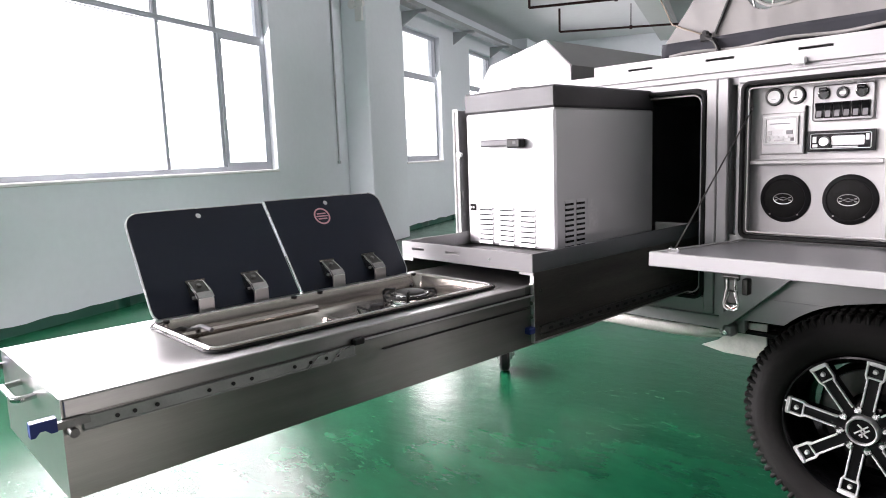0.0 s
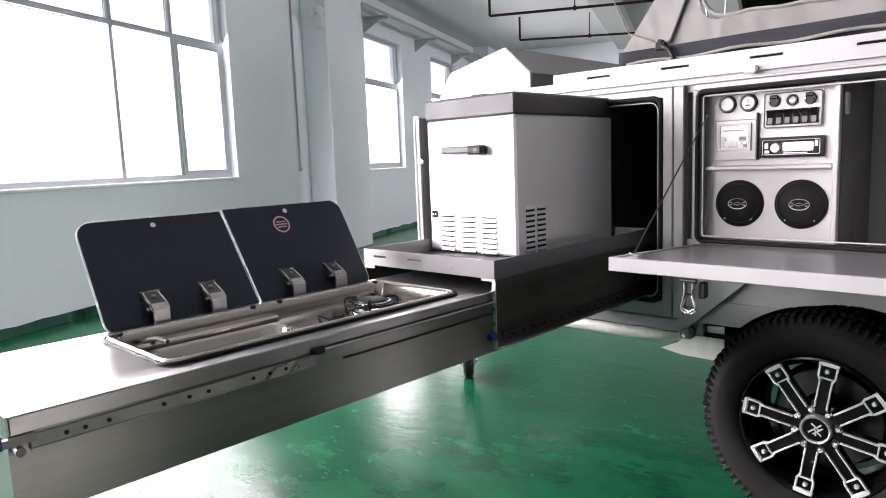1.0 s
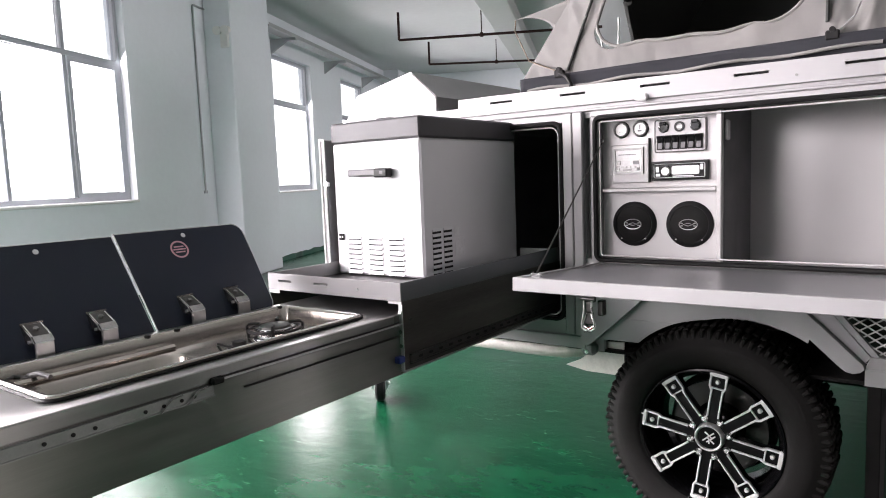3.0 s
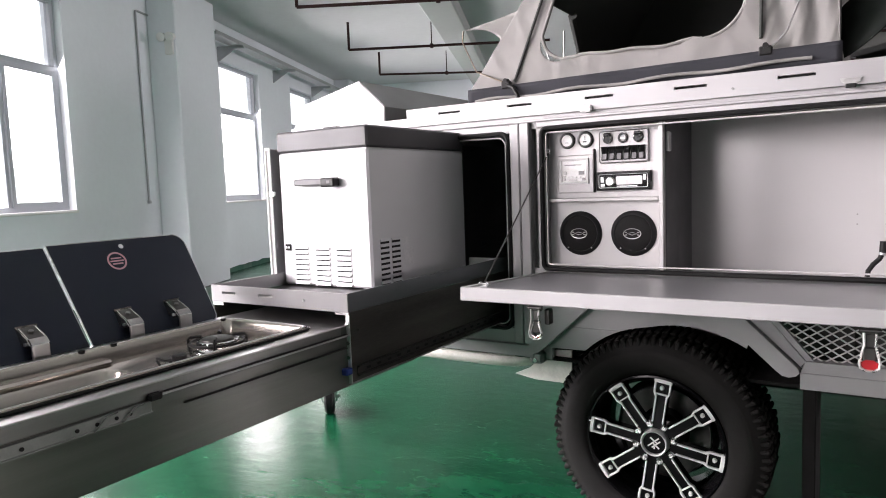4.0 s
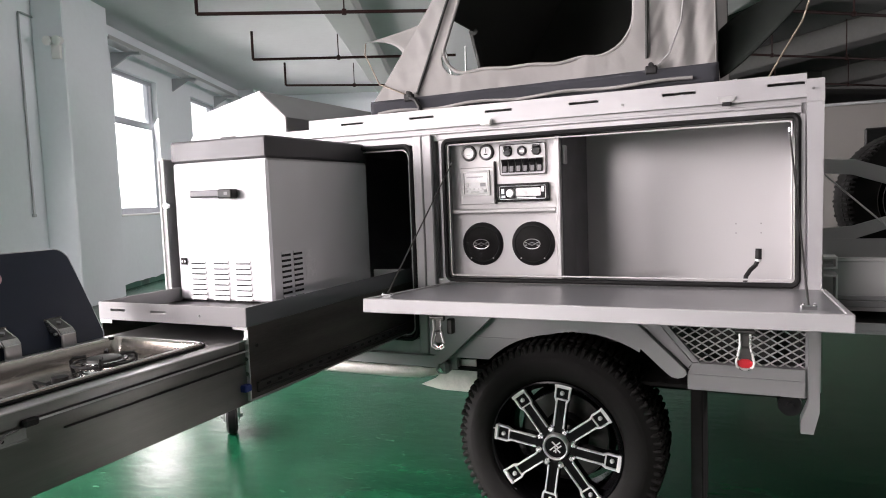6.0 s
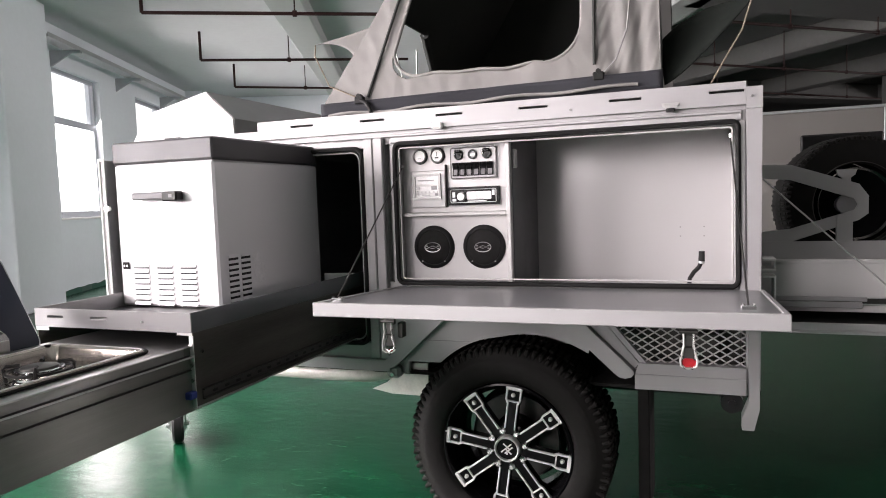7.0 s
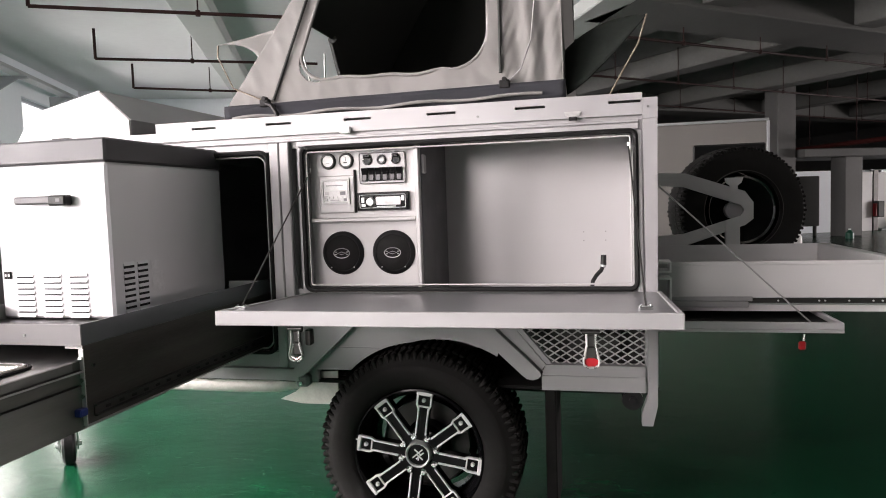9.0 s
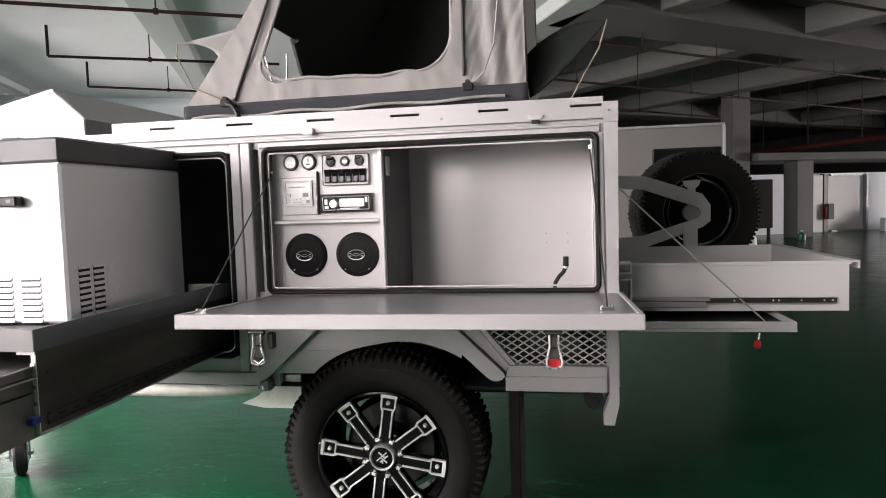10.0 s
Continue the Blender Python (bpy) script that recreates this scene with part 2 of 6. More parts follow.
SINK = mat("stainless_sink", (0.49, 0.448, 0.412), 0.24, 0.95, vary=0.1, scale=8, grain=200, rough_vary=0.02)
ZINC = mat("zinc_slide", (0.52, 0.54, 0.54), 0.40, 0.9, vary=0.2, scale=20, grain=200)
SLIDE = mat("dull_zinc_slide", (0.30, 0.315, 0.305), 0.42, 0.8, vary=0.25, scale=14, grain=200)
SATIN = mat("satin_zinc", (0.50, 0.495, 0.49), 0.31, 0.95, vary=0.2, scale=30, rough_vary=0.02)
HINGE = mat("polished_hinge_steel", (0.46, 0.45, 0.44), 0.17, 0.95, vary=0.25, scale=40, grain=200, rough_vary=0.06)
LATCH_WIRE = mat("plated_latch_wire", (0.66, 0.65, 0.64), 0.3, 0.85, vary=0.15, scale=40)
NUT = mat("bright_plated_nut", (0.9, 0.9, 0.9), 0.33, 0.7, vary=0.1, rough_vary=0.03)
CHROME = mat("chrome", (0.75, 0.75, 0.75), 0.16, 1.0, vary=0.05, rough_vary=0.04)
MACHINED = mat("machined_alloy", (0.84, 0.835, 0.83), 0.39, 0.35, vary=0.1, scale=30, grain=300)
GLOSS_BLACK = mat("gloss_black_alloy", (0.004, 0.004, 0.0045), 0.16, 0.0, rough_vary=0.05, spec=0.12)
RUBBER = mat("rubber_seal", (0.007, 0.007, 0.007), 0.6, spec=0.2)
FLAP = mat("mud_flap_rubber", (0.007, 0.0068, 0.0065), 0.85, spec=0.2, vary=0.3, scale=14, grain=200)
TYRE = mat("tyre_rubber", (0.0095, 0.0088, 0.0082), 0.75, spec=0.2, vary=0.35, scale=12, grain=220, bump=0.0004)
PLASTIC = mat("black_plastic", (0.009, 0.009, 0.0095), 0.45, spec=0.25, scale=20, grain=500, bump=0.00005)
MESH_BLACK = mat("speaker_mesh", (0.007, 0.0065, 0.0065), 0.75, spec=0.25, grain=900, bump=0.0006)
FRIDGE = mat("fridge_white_steel", (0.67, 0.668, 0.69), 0.31, 0.1, rough_vary=0.02, vary=0.06, scale=3, grain=500, bump=0.00005)
WORN_LABEL = mat("worn_label", (0.70, 0.70, 0.72), 0.5, vary=0.15, scale=60)
FLAT_GREY = mat("flat_dark_grey", (0.085, 0.083, 0.088), 0.5, vary=0.1, grain=600)
FRIDGE_LID = mat("fridge_grey_plastic", (0.043, 0.042, 0.046), 0.5, vary=0.1, grain=600, bump=0.0001)
GLASS_LID = mat("smoked_glass", (0.013, 0.018, 0.031), 0.34, vary=0.05, rough_vary=0.03, spec=0.3)
LID_EDGE = mat("polished_glass_edge", (0.72, 0.74, 0.75), 0.25, 0.3)
PINK = mat("red_sticker", (0.72, 0.40, 0.45), 0.5)
BLUE = mat("blue_plastic", (0.01, 0.03, 0.19), 0.4)
RED = mat("red_plastic", (0.30, 0.006, 0.010), 0.4)
SWITCH_FACE = mat("grey_switch_face", (0.15, 0.145, 0.155), 0.4)
WHITE = mat("white_paint", (0.78, 0.78, 0.77), 0.45, vary=0.06)
CLEAR = mat("clear_cover", (0.78, 0.77, 0.77), 0.15, spec=0.5, vary=0.3, scale=40)
CANVAS = mat("tent_canvas", (0.185, 0.179, 0.172), 0.85, vary=0.12, scale=5, grain=900, bump=0.0012, bump_scale=14)
FLAP_SHADE = mat("awning_underside_shade", (0.013, 0.016, 0.014), 0.9, spec=0.1, vary=0.25, scale=6, grain=900, bump=0.001, bump_scale=14)
CANVAS_DARK = mat("dark_canvas_shade_and_zip", (0.045, 0.048, 0.045), 0.9, spec=0.15, vary=0.2, scale=6, grain=900, bump=0.001, bump_scale=14)
CANVAS_BAND = mat("grey_tent_skirt", (0.03, 0.031, 0.036), 0.9, spec=0.12, vary=0.2, scale=8, grain=900, bump=0.001, bump_scale=20)
CORD = mat("cord", (0.17, 0.135, 0.10), 0.8, grain=800)
DIVIDER = mat("grey_compartment_lining", (0.30, 0.295, 0.30), 0.55, vary=0.1, grain=600)
FLOOR = mat("green_epoxy", (0.0022, 0.051, 0.0226), 0.225, vary=0.25, scale=2.6, stretch=(1, 1.8, 1), grain=9, bump=0.0014, bump_scale=7, rough_vary=0.03, second=(0.0013, 0.025, 0.0112), spec=0.10, scuff=(0.075, 0.17, 0.125))
# outer walls are darkened so that they throw little light back
BOUNCE_CUT = mat("bounce_cut_dark", (0.06, 0.063, 0.063), 0.7, scale=0.5)
WALL = mat("pale_green_wall_paint", (0.81, 0.855, 0.895), 0.6, vary=0.08, scale=0.6, grain=14, bump=0.0015, bump_scale=8)
CEILING = mat("ceiling_paint", (0.60, 0.62, 0.625), 0.7, vary=0.12, scale=0.5, grain=10, bump=0.002, bump_scale=6)
BEAM_PAINT = mat("beam_paint", (0.42, 0.45, 0.435), 0.65, vary=0.12, scale=0.5, grain=10, bump=0.002, bump_scale=6)
FRAME = mat("grey_window_alloy", (0.42, 0.44, 0.45), 0.4, 0.6)
WIN_FRAME = mat("pale_window_alloy", (0.37, 0.395, 0.43), 0.45, 0.0, vary=0.06)
# columns and inner bays are toned dark in place of the weak light
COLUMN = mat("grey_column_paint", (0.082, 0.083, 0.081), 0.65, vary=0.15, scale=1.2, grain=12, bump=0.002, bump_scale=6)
DIM_CEILING = mat("dimmed_ceiling", (0.13, 0.132, 0.128), 0.85, vary=0.25, scale=0.8, grain=14, bump=0.003, bump_scale=6)
# the tray's grey, darkened for the side turned from the windows
TRAY_SHADED = mat("shaded_tray_grey", (0.105, 0.110, 0.120), 0.42, 0.1, vary=0.08, scale=3, grain=600)
# steel darkened in place of the dark surroundings it mirrors
CARCASS = mat("darkened_carcass_steel", (0.13, 0.122, 0.112), 0.33, 0.8, vary=0.4, scale=2.5, grain=40, stretch=(6, 0.7, 9), rough_vary=0.04)
LATCH = mat("dull_chrome", (0.34, 0.335, 0.33), 0.4, 0.6, vary=0.2, scale=40)
PIPE_RED = mat("dark_red_pipe", (0.045, 0.007, 0.006), 0.7, spec=0.2)
DIM_BEAM = mat("dimmed_beam", (0.09, 0.093, 0.088), 0.8, vary=0.25, scale=0.7, grain=14, bump=0.003, bump_scale=6)
DIM_SLAB = mat("dimmed_slab", (0.09, 0.092, 0.09), 0.8, vary=0.2, scale=0.8, grain=14, bump=0.003, bump_scale=6)
PIPE = mat("red_brown_pipe", (0.024, 0.009, 0.008), 0.75, spec=0.2, vary=0.3, scale=4)
PANE = mat("glass_pane", (0.9, 0.95, 0.95), 0.02)
SKIRT_GREEN = mat("dark_green_edge_paint", (0.012, 0.10, 0.065), 0.45, vary=0.3, scale=2, grain=12)
BOARD = mat("dimmed_white_board", (0.14, 0.135, 0.124), 0.5, vary=0.08, scale=1)
GALV = mat("galvanised_plate", (0.74, 0.72, 0.68), 0.42, 0.35, vary=0.2, scale=30)


def brushed(m, amount):
    """Horizontal brushing: the sheet's sheen spreads up and down."""
    up = m.node_tree.nodes.new("ShaderNodeCombineXYZ")
    up.inputs[2].default_value = 1.0
    bs = m.node_tree.nodes["Principled BSDF"]
    m.node_tree.links.new(up.outputs[0], bs.inputs["Tangent"])
    bs.inputs["Anisotropic"].default_value = amount


brushed(STEEL_SHADED, 0.75)
brushed(FOLD, 0.7)
brushed(CARCASS, 0.7)
PANE.node_tree.nodes["Principled BSDF"].inputs["Transmission Weight"].default_value = 1.0

# ---- hall ----
def hall_wall(name, rect, holes, a0, a1, plane, m, label):
    s = Shape(HALL)
    s.plate(rect, holes, a0, a1, plane)
    return tagged(part(name, s, m), label, "wall", kind="structure")


s = Shape(HALL)
s.box(-0.25, 34, -14, 46, -0.3, 0.0)
tagged(part("floor", s, FLOOR), "glossy green epoxy floor, scuffed and reflective", "floor", kind="structure")
hall_wall("wall_west", (-14, 14.6, 0.0, CEIL), [(a, b, SILL, HEAD) for a, b, _ in WINDOWS], -0.25, 0.0, "yz", WALL, "pale green painted wall with tall windows")
hall_wall("wall_south", (0, 34, 0, CEIL), [], -14.25, -14, "xz", BOUNCE_CUT, "hall wall darkened to cut bounced light")
# both openings are out of view, added for the lamps behind them
hall_wall("wall_east", (-14, 46, 0, CEIL), [(5.0, 11.0, 0.4, 2.6), (-13.0, -7.0, 0.8, 3.0)], 34, 34.25, "yz", BOUNCE_CUT, "hall wall darkened to cut bounced light")
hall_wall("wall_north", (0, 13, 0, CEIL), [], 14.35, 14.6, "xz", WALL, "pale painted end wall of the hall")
hall_wall("wall_inner", (14.6, 46, 0, CEIL), [], 12.75, 13.0, "yz", BOUNCE_CUT, "far bay side wall darkened in place of low light")
hall_wall("wall_far", (13, 34, 0, CEIL), [(20.5, 23.5, 1.0, 2.6), (27, 30, 1.0, 2.6)], 45.75, 46, "xz", BOUNCE_CUT, "far bay end wall with two windows, darkened for low light")
hall_wall("partition", (19.0, 34, 0, 1.9), [(21.85, 22.1, 0.9, 1.8)], 14.35, 14.45, "xz", WALL, "low pale painted partition wall")

s = Shape(HALL)
s.box(-0.25, 10.4, -14.25, 46, CEIL_BAY, CEIL + 0.25)
tagged(part("ceiling", s, CEILING), "pale painted concrete ceiling slab", "ceiling", kind="structure")
# this slab's colour is darkened where the window light falls off
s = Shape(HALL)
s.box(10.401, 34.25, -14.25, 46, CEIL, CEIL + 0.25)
tagged(part("ceiling", s, DIM_CEILING), "ceiling slab of the inner bays, darkened for low light", "ceiling", kind="structure")

for x in (3.53, 9.2):
    s = Shape(HALL)
    s.box(x, x + 0.5, -14, 14.35, BEAM, CEIL - 0.002, bev=0.02)
    tagged(part("ceiling_beam", s, BEAM_PAINT), "painted concrete ceiling beam along the hall", "beam", group="ceiling beams", kind="structure")
for y in (-8.0, -3.0):
    s = Shape(HALL)
    s.box(0.0, 9.2, y, y + 0.45, BEAM + 0.06, CEIL_BAY - 0.004, bev=0.02)
    tagged(part("cross_beam", s, BEAM_PAINT), "painted concrete beam across the hall", "beam", group="cross beams", kind="structure")
# inner bays turned to fit the camera's view: u runs along their girders
BAYS = pose(0, 0, 0, 0, 0, 40.0)
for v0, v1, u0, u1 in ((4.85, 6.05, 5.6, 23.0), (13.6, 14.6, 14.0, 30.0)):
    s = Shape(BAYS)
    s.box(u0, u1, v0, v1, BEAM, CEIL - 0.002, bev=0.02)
    tagged(part("ceiling_beam", s, DIM_BEAM), "broad concrete girder under the inner bays, darkened for low light", "beam", group="ceiling beams", kind="structure")
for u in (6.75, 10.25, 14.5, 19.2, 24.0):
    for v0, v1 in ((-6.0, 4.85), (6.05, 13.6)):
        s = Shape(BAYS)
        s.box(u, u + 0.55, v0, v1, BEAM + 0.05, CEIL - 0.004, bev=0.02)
        tagged(part("cross_beam", s, DIM_BEAM), "concrete beam across the inner bays, darkened for low light", "beam", group="cross beams", kind="structure")

# low gallery slab over the partition
s = Shape(HALL)
s.box(18.4, 34, 12.3, 14.6, 2.22, 2.44, bev=0.02)
tagged(part("gallery_slab", s, DIM_SLAB), "low concrete slab above the partition", "slab", kind="structure")

# pilasters of the window wall
for y in (4.73, -12.6, 13.2):
    s = Shape(HALL)
    s.box(0.0, 0.41, y, y + 1.15, 0, CEIL, bev=0.015)
    tagged(part("wall_pilaster", s, WALL), "pale green painted pilaster on the window wall", "pilaster", group="pilasters", kind="structure")

# columns of the hall
for x, y in ((20.0, 12.62), (18.02, 12.78), (26.3, 12.84), (26.3, 4.85), (14.9, -8.0)):
    s = Shape(HALL)
    h = 0.215 if 19 < x < 20 else 0.28
    s.box(x - h, x + h, y - h, y + h, 0, 2.218 if 18.4 < x and 12 < y < 14 else CEIL, bev=0.02)
    tagged(part("hall_column", s, COLUMN), "square painted concrete column", "column", group="hall columns", kind="structure")


def window(i, a, b, bars):
    w = thing("window_%d" % i, HALL @ Vector((-0.12, (a + b) / 2, SILL)), "tall grey aluminium framed window, bright with daylight", "window", group="hall windows", kind="structure")
    f = 0.055
    s = Shape(HALL)
    s.plate((a, b, SILL, HEAD), [(a + f, b - f, SILL + f, RAIL - f / 2), (a + f, b - f, RAIL + f / 2, HEAD - f)], -0.16, -0.09, "yz")
    part("window_frame", s, WIN_FRAME, w)
    for y in bars:
        s = Shape(HALL)
        s.box(-0.155, -0.095, y - 0.025, y + 0.025, SILL + f, RAIL - f / 2, bev=0.004)
        s.box(-0.155, -0.095, y - 0.025, y + 0.025, RAIL + f / 2, HEAD - f, bev=0.004)
        part("window_bar", s, WIN_FRAME, w)
    ends = [a, *bars, b]
    for lo, hi in ((SILL, RAIL), (RAIL, HEAD)):
        for y0, y1 in zip(ends, ends[1:]):
            s = Shape(HALL)
            s.box(-0.128, -0.122, y0 + 0.03, y1 - 0.03, lo + 0.03, hi - 0.03)
            ob = part("pane", s, PANE, w)
            ob.visible_shadow = False
    # opened-sash stile that reads darker beside the last bar
    s = Shape(HALL)
    y0, y1 = (ends[-2] + 0.03 if bars else a + 0.06), b - 0.06
    s.plate((y0, y1, SILL + 0.05, RAIL - 0.03), [(y0 + 0.05, y1 - 0.05, SILL + 0.1, RAIL - 0.08)], -0.115, -0.085, "yz")
    part("sash", s, WIN_FRAME, w)
    s = Shape(HALL)
    s.box(-0.09, 0.012, a - 0.02, b + 0.02, SILL - 0.03, SILL + 0.004, bev=0.005)
    part("window_sill", s, WHITE, w)
    return w


for i, (a, b, bars) in enumerate(WINDOWS):
    window(i + 1, a, b, bars)

# green edge painted up the foot of the wall
def paint_edge(s, y0, y1):
    """A hand-painted band up the wall, its upper edge uneven."""
    n = int((y1 - y0) / 0.12)
    tops = [0.085 + 0.022 * noise.noise(Vector((k * 0.35, y0, 3.0))) + 0.012 * noise.noise(Vector((k * 1.3, y0, 9.0))) for k in range(n + 1)]
    for k in range(n):
        a, b = y0 + (y1 - y0) * k / n, y0 + (y1 - y0) * (k + 1) / n
        s.prism([(a, 0.0), (b, 0.0), (b, tops[k + 1]), (a, tops[k])], 0.0, 0.006, "yz")


s = Shape(HALL)
paint_edge(s, -14, 4.73)
paint_edge(s, 5.88, 14.35)
tagged(part("baseboard", s, SKIRT_GREEN), "dark green painted skirting along the wall", "skirting", kind="structure")
s = Shape(HALL)
s.box(0, 12.7, 14.338, 14.35, 0.0, 0.09)
tagged(part("baseboard", s, SKIRT_GREEN), "dark green painted skirting on the end wall", "skirting", kind="structure")

# ---- trailer ----
# The trailer's near side is the plane y = 0; x runs towards its rear.
BX0, BX1, BY = -1.23, 0.805, 1.62
HX0, HX1, HZ0, HZ1 = -0.477, 0.730, 0.978, 1.507
DX0, DX1, DZ0, DZ1 = -1.21, -0.622, 0.727, 1.503
TOP = 1.56
trailer = thing("camper_trailer", (0, 0.8, 0), "silver-grey off-road camper trailer with its side hatch open", "trailer")

# outer skin of the near side, with the two openings through it
s = Shape()
s.plate((BX0, BX1, 0.84, TOP), [(HX0, HX1, HZ0, HZ1), (DX0, DX1, 0.84, DZ1), (-0.527, -0.506, 0.975, 1.513)], 0.0, 0.03)
# backed groove added to stand for the middle post's shaded side
s.box(-0.545, -0.492, 0.0305, 0.036, 0.96, 1.53)
part("side_panel", s, GREY, trailer)
s = Shape()
s.plate((BX0, -0.52, 0.615, 0.84), [(DX0, DX1, DZ0, 0.84)], 0.0, 0.03)
s.box(BX0, -0.535, -0.012, 0.0, 0.615, 0.665, bev=0.003)
part("sill_panel", s, GREY, trailer)

# far side, roof, front and rear skins
s = Shape()
s.box(BX0, BX1, BY - 0.03, BY, 0.62, TOP)
part("far_side_panel", s, GREY, trailer)
s = Shape()
s.box(BX0, BX1, 0.0, BY, TOP + 0.002, TOP + 0.03, bev=0.004)
part("roof", s, GREY, trailer)
s = Shape()
s.box(BX0, BX0 + 0.03, 0.032, BY - 0.032, 0.62, TOP)
part("front_panel", s, GREY, trailer)
s = Shape()
s.plate((0.032, BY - 0.032, 0.62, TOP), [(0.25, 1.40, 0.82, 1.45)], BX1 - 0.03, BX1, "yz")
part("rear_panel", s, GREY, trailer)
s = Shape()
s.box(BX0, BX1, 0.035, BY - 0.035, 0.60, 0.612)
part("underbody", s, FLAP, trailer)
s = Shape()
s.box(-0.60, -0.572, 0.035, BY - 0.035, 0.62, TOP)
s.box(-0.57, BX1 - 0.04, 0.62, 0.64, 0.62, TOP)
part("inner_bulkhead", s, DIVIDER, trailer)

# roof rail with slots
slots = [(-0.935 + 0.3165 * k) for k in range(6)]
s = Shape()
s.plate((-1.095, 0.757, 1.562, 1.635), [(x, x + 0.105, 1.602, 1.611) for x in slots], -0.022, -0.004)
s.plate((BX0, -1.0955, 1.562, 1.594), [], -0.022, -0.004)
s.plate((0.7575, 0.806, 1.548, 1.617), [], -0.022, -0.004)
s.box(-1.095, 0.757, -0.0035, 0.03, 1.627, 1.635)
s.box(BX0, 0.757, -0.004, 0.0, 1.548, 1.60)
part("roof_rail", s, GREY, trailer)
for x in slots:
    s = Shape()
    s.box(x, x + 0.105, -0.0035, -0.001, 1.598, 1.615)
    part("rail_slot", s, RUBBER, trailer)
# drip edge under the rail
s = Shape()
s.box(BX0, 0.745, -0.016, -0.001, 1.538, 1.5475, bev=0.002)
part("drip_edge", s, GREY, trailer)
for x in (0.20, 0.775):
    s = Shape()
    s.cyl((x, -0.026, 1.587), (x, -0.021, 1.587), 0.004, seg=12)
    part("rail_bolt", s, RUNNER, trailer)
# rail lamp and small catch
s = Shape()
s.box(-0.318, -0.272, -0.040, -0.0225, 1.555, 1.580, bev=0.006)
part("marker_lamp", s, WHITE, trailer, "small white marker lamp")
s = Shape()
s.prism([(0.500, 1.584), (0.558, 1.584), (0.554, 1.572), (0.543, 1.566), (0.543, 1.556), (0.515, 1.556), (0.515, 1.566), (0.504, 1.572)], -0.026, -0.0225)
s.cyl((0.508, -0.029, 1.578), (0.508, -0.0225, 1.578), 0.0045, seg=10)
s.cyl((0.550, -0.029, 1.578), (0.550, -0.0225, 1.578), 0.0045, seg=10)
s.mi = 1
s.box(0.515, 0.543, -0.034, -0.0262, 1.553, 1.566, bev=0.002)
part("latch_keeper", s, [SATIN, PLASTIC], trailer, "plated latch keeper")

# rear corner post and its foot, post between the openings
s = Shape()
s.prism([(0.757, 1.547), (0.766, 0.60), (0.744, 0.54), (0.744, 0.498), (0.780, 0.498), (0.797, 0.57), (0.805, 1.547)], -0.022, 0.03)
part("corner_post", s, GREY, trailer)
s = Shape()
s.box(-0.612, -0.572, -0.022, -0.001, 0.67, 1.537, bev=0.004)
s.box(-0.568, -0.528, -0.026, -0.001, 0.67, 1.537, bev=0.004)
part("middle_post", s, GREY, trailer)
s = Shape()
s.box(-0.5, 0.745, -0.014, -0.001, 1.515, 1.537, bev=0.003)
s.box(0.738, 0.756, -0.012, -0.001, 0.85, 1.514, bev=0.003)
part("hatch_surround", s, GREY, trailer)


def seal_loop(x0, x1, z0, z1, name, r=0.0075, y=-0.014, m=RUBBER, corner=0.035):
    q = Shape()
    q.tube([(u, y, v) for u, v in rounded(x0, x1, z0, z1, corner)], r, seg=8, closed=True)
    part(name, q, m, trailer)


seal_loop(HX0 - 0.004, HX1 + 0.004, HZ0 - 0.004, HZ1 + 0.004, "hatch_seal", r=0.009, corner=0.022)
seal_loop(HX0 + 0.013, HX1 - 0.013, HZ0 + 0.013, HZ1 - 0.013, "hatch_lip", r=0.003, y=-0.008, m=GREY_IN, corner=0.010)
seal_loop(DX0 - 0.002, DX1 + 0.0, DZ0, DZ1, "door_seal", r=0.009)
seal_loop(DX0 + 0.015, DX1 - 0.015, DZ0 + 0.015, DZ1 - 0.015, "door_lip", r=0.003, y=-0.006, m=GREY_IN)

# hatch compartment: lined box behind the opening
D = 0.44
BZ0, BZ1 = 0.925, 1.535
for nm, box in (("lining_back", (HX0 - 0.02, HX1 + 0.04, D, D + 0.012, BZ0 - 0.02, BZ1 + 0.015)), ("lining_top", (HX0 - 0.02, HX1 + 0.04, 0.031, D - 0.001, BZ1, BZ1 + 0.012)),
                ("lining_floor", (HX0 - 0.02, HX1 + 0.04, 0.031, D - 0.001, BZ0 - 0.012, BZ0)), ("lining_side", (HX1 + 0.012, HX1 + 0.024, 0.031, D - 0.001, BZ0 + 0.001, BZ1 - 0.001)),
                ("lining_side", (HX0 - 0.014, HX0 - 0.002, 0.031, D - 0.001, BZ0 + 0.001, BZ1 - 0.001))):
    s = Shape()
    s.box(*box)
    part(nm, s, GREY_IN, trailer)
for x, z in ((0.546, 1.115), (0.634, 1.115), (0.546, 1.151), (0.634, 1.151)):
    s = Shape()
    s.cyl((x, D - 0.002, z), (x, D - 0.0005, z), 0.0032, seg=8)
    part("lining_rivet", s, LATCH, trailer)

# control panel with ledge and partition
PY = 0.05
s = Shape()
s.box(HX0, -0.048, PY, PY + 0.012, 1.244, HZ1 - 0.003)
part("upper_control_panel", s, PANEL, trailer)
s = Shape()
s.box(HX0, -0.048, PY + 0.002, PY + 0.014, HZ0, 1.228)
part("speaker_panel", s, PANEL, trailer)
s = Shape()
s.box(HX0 + 0.012, -0.050, 0.012, PY + 0.014, 1.2285, 1.2435, bev=0.003)
part("panel_ledge", s, PANEL, trailer)
s = Shape()
s.box(-0.047, -0.030, 0.004, 0.030, HZ0, HZ1 - 0.002, bev=0.003)
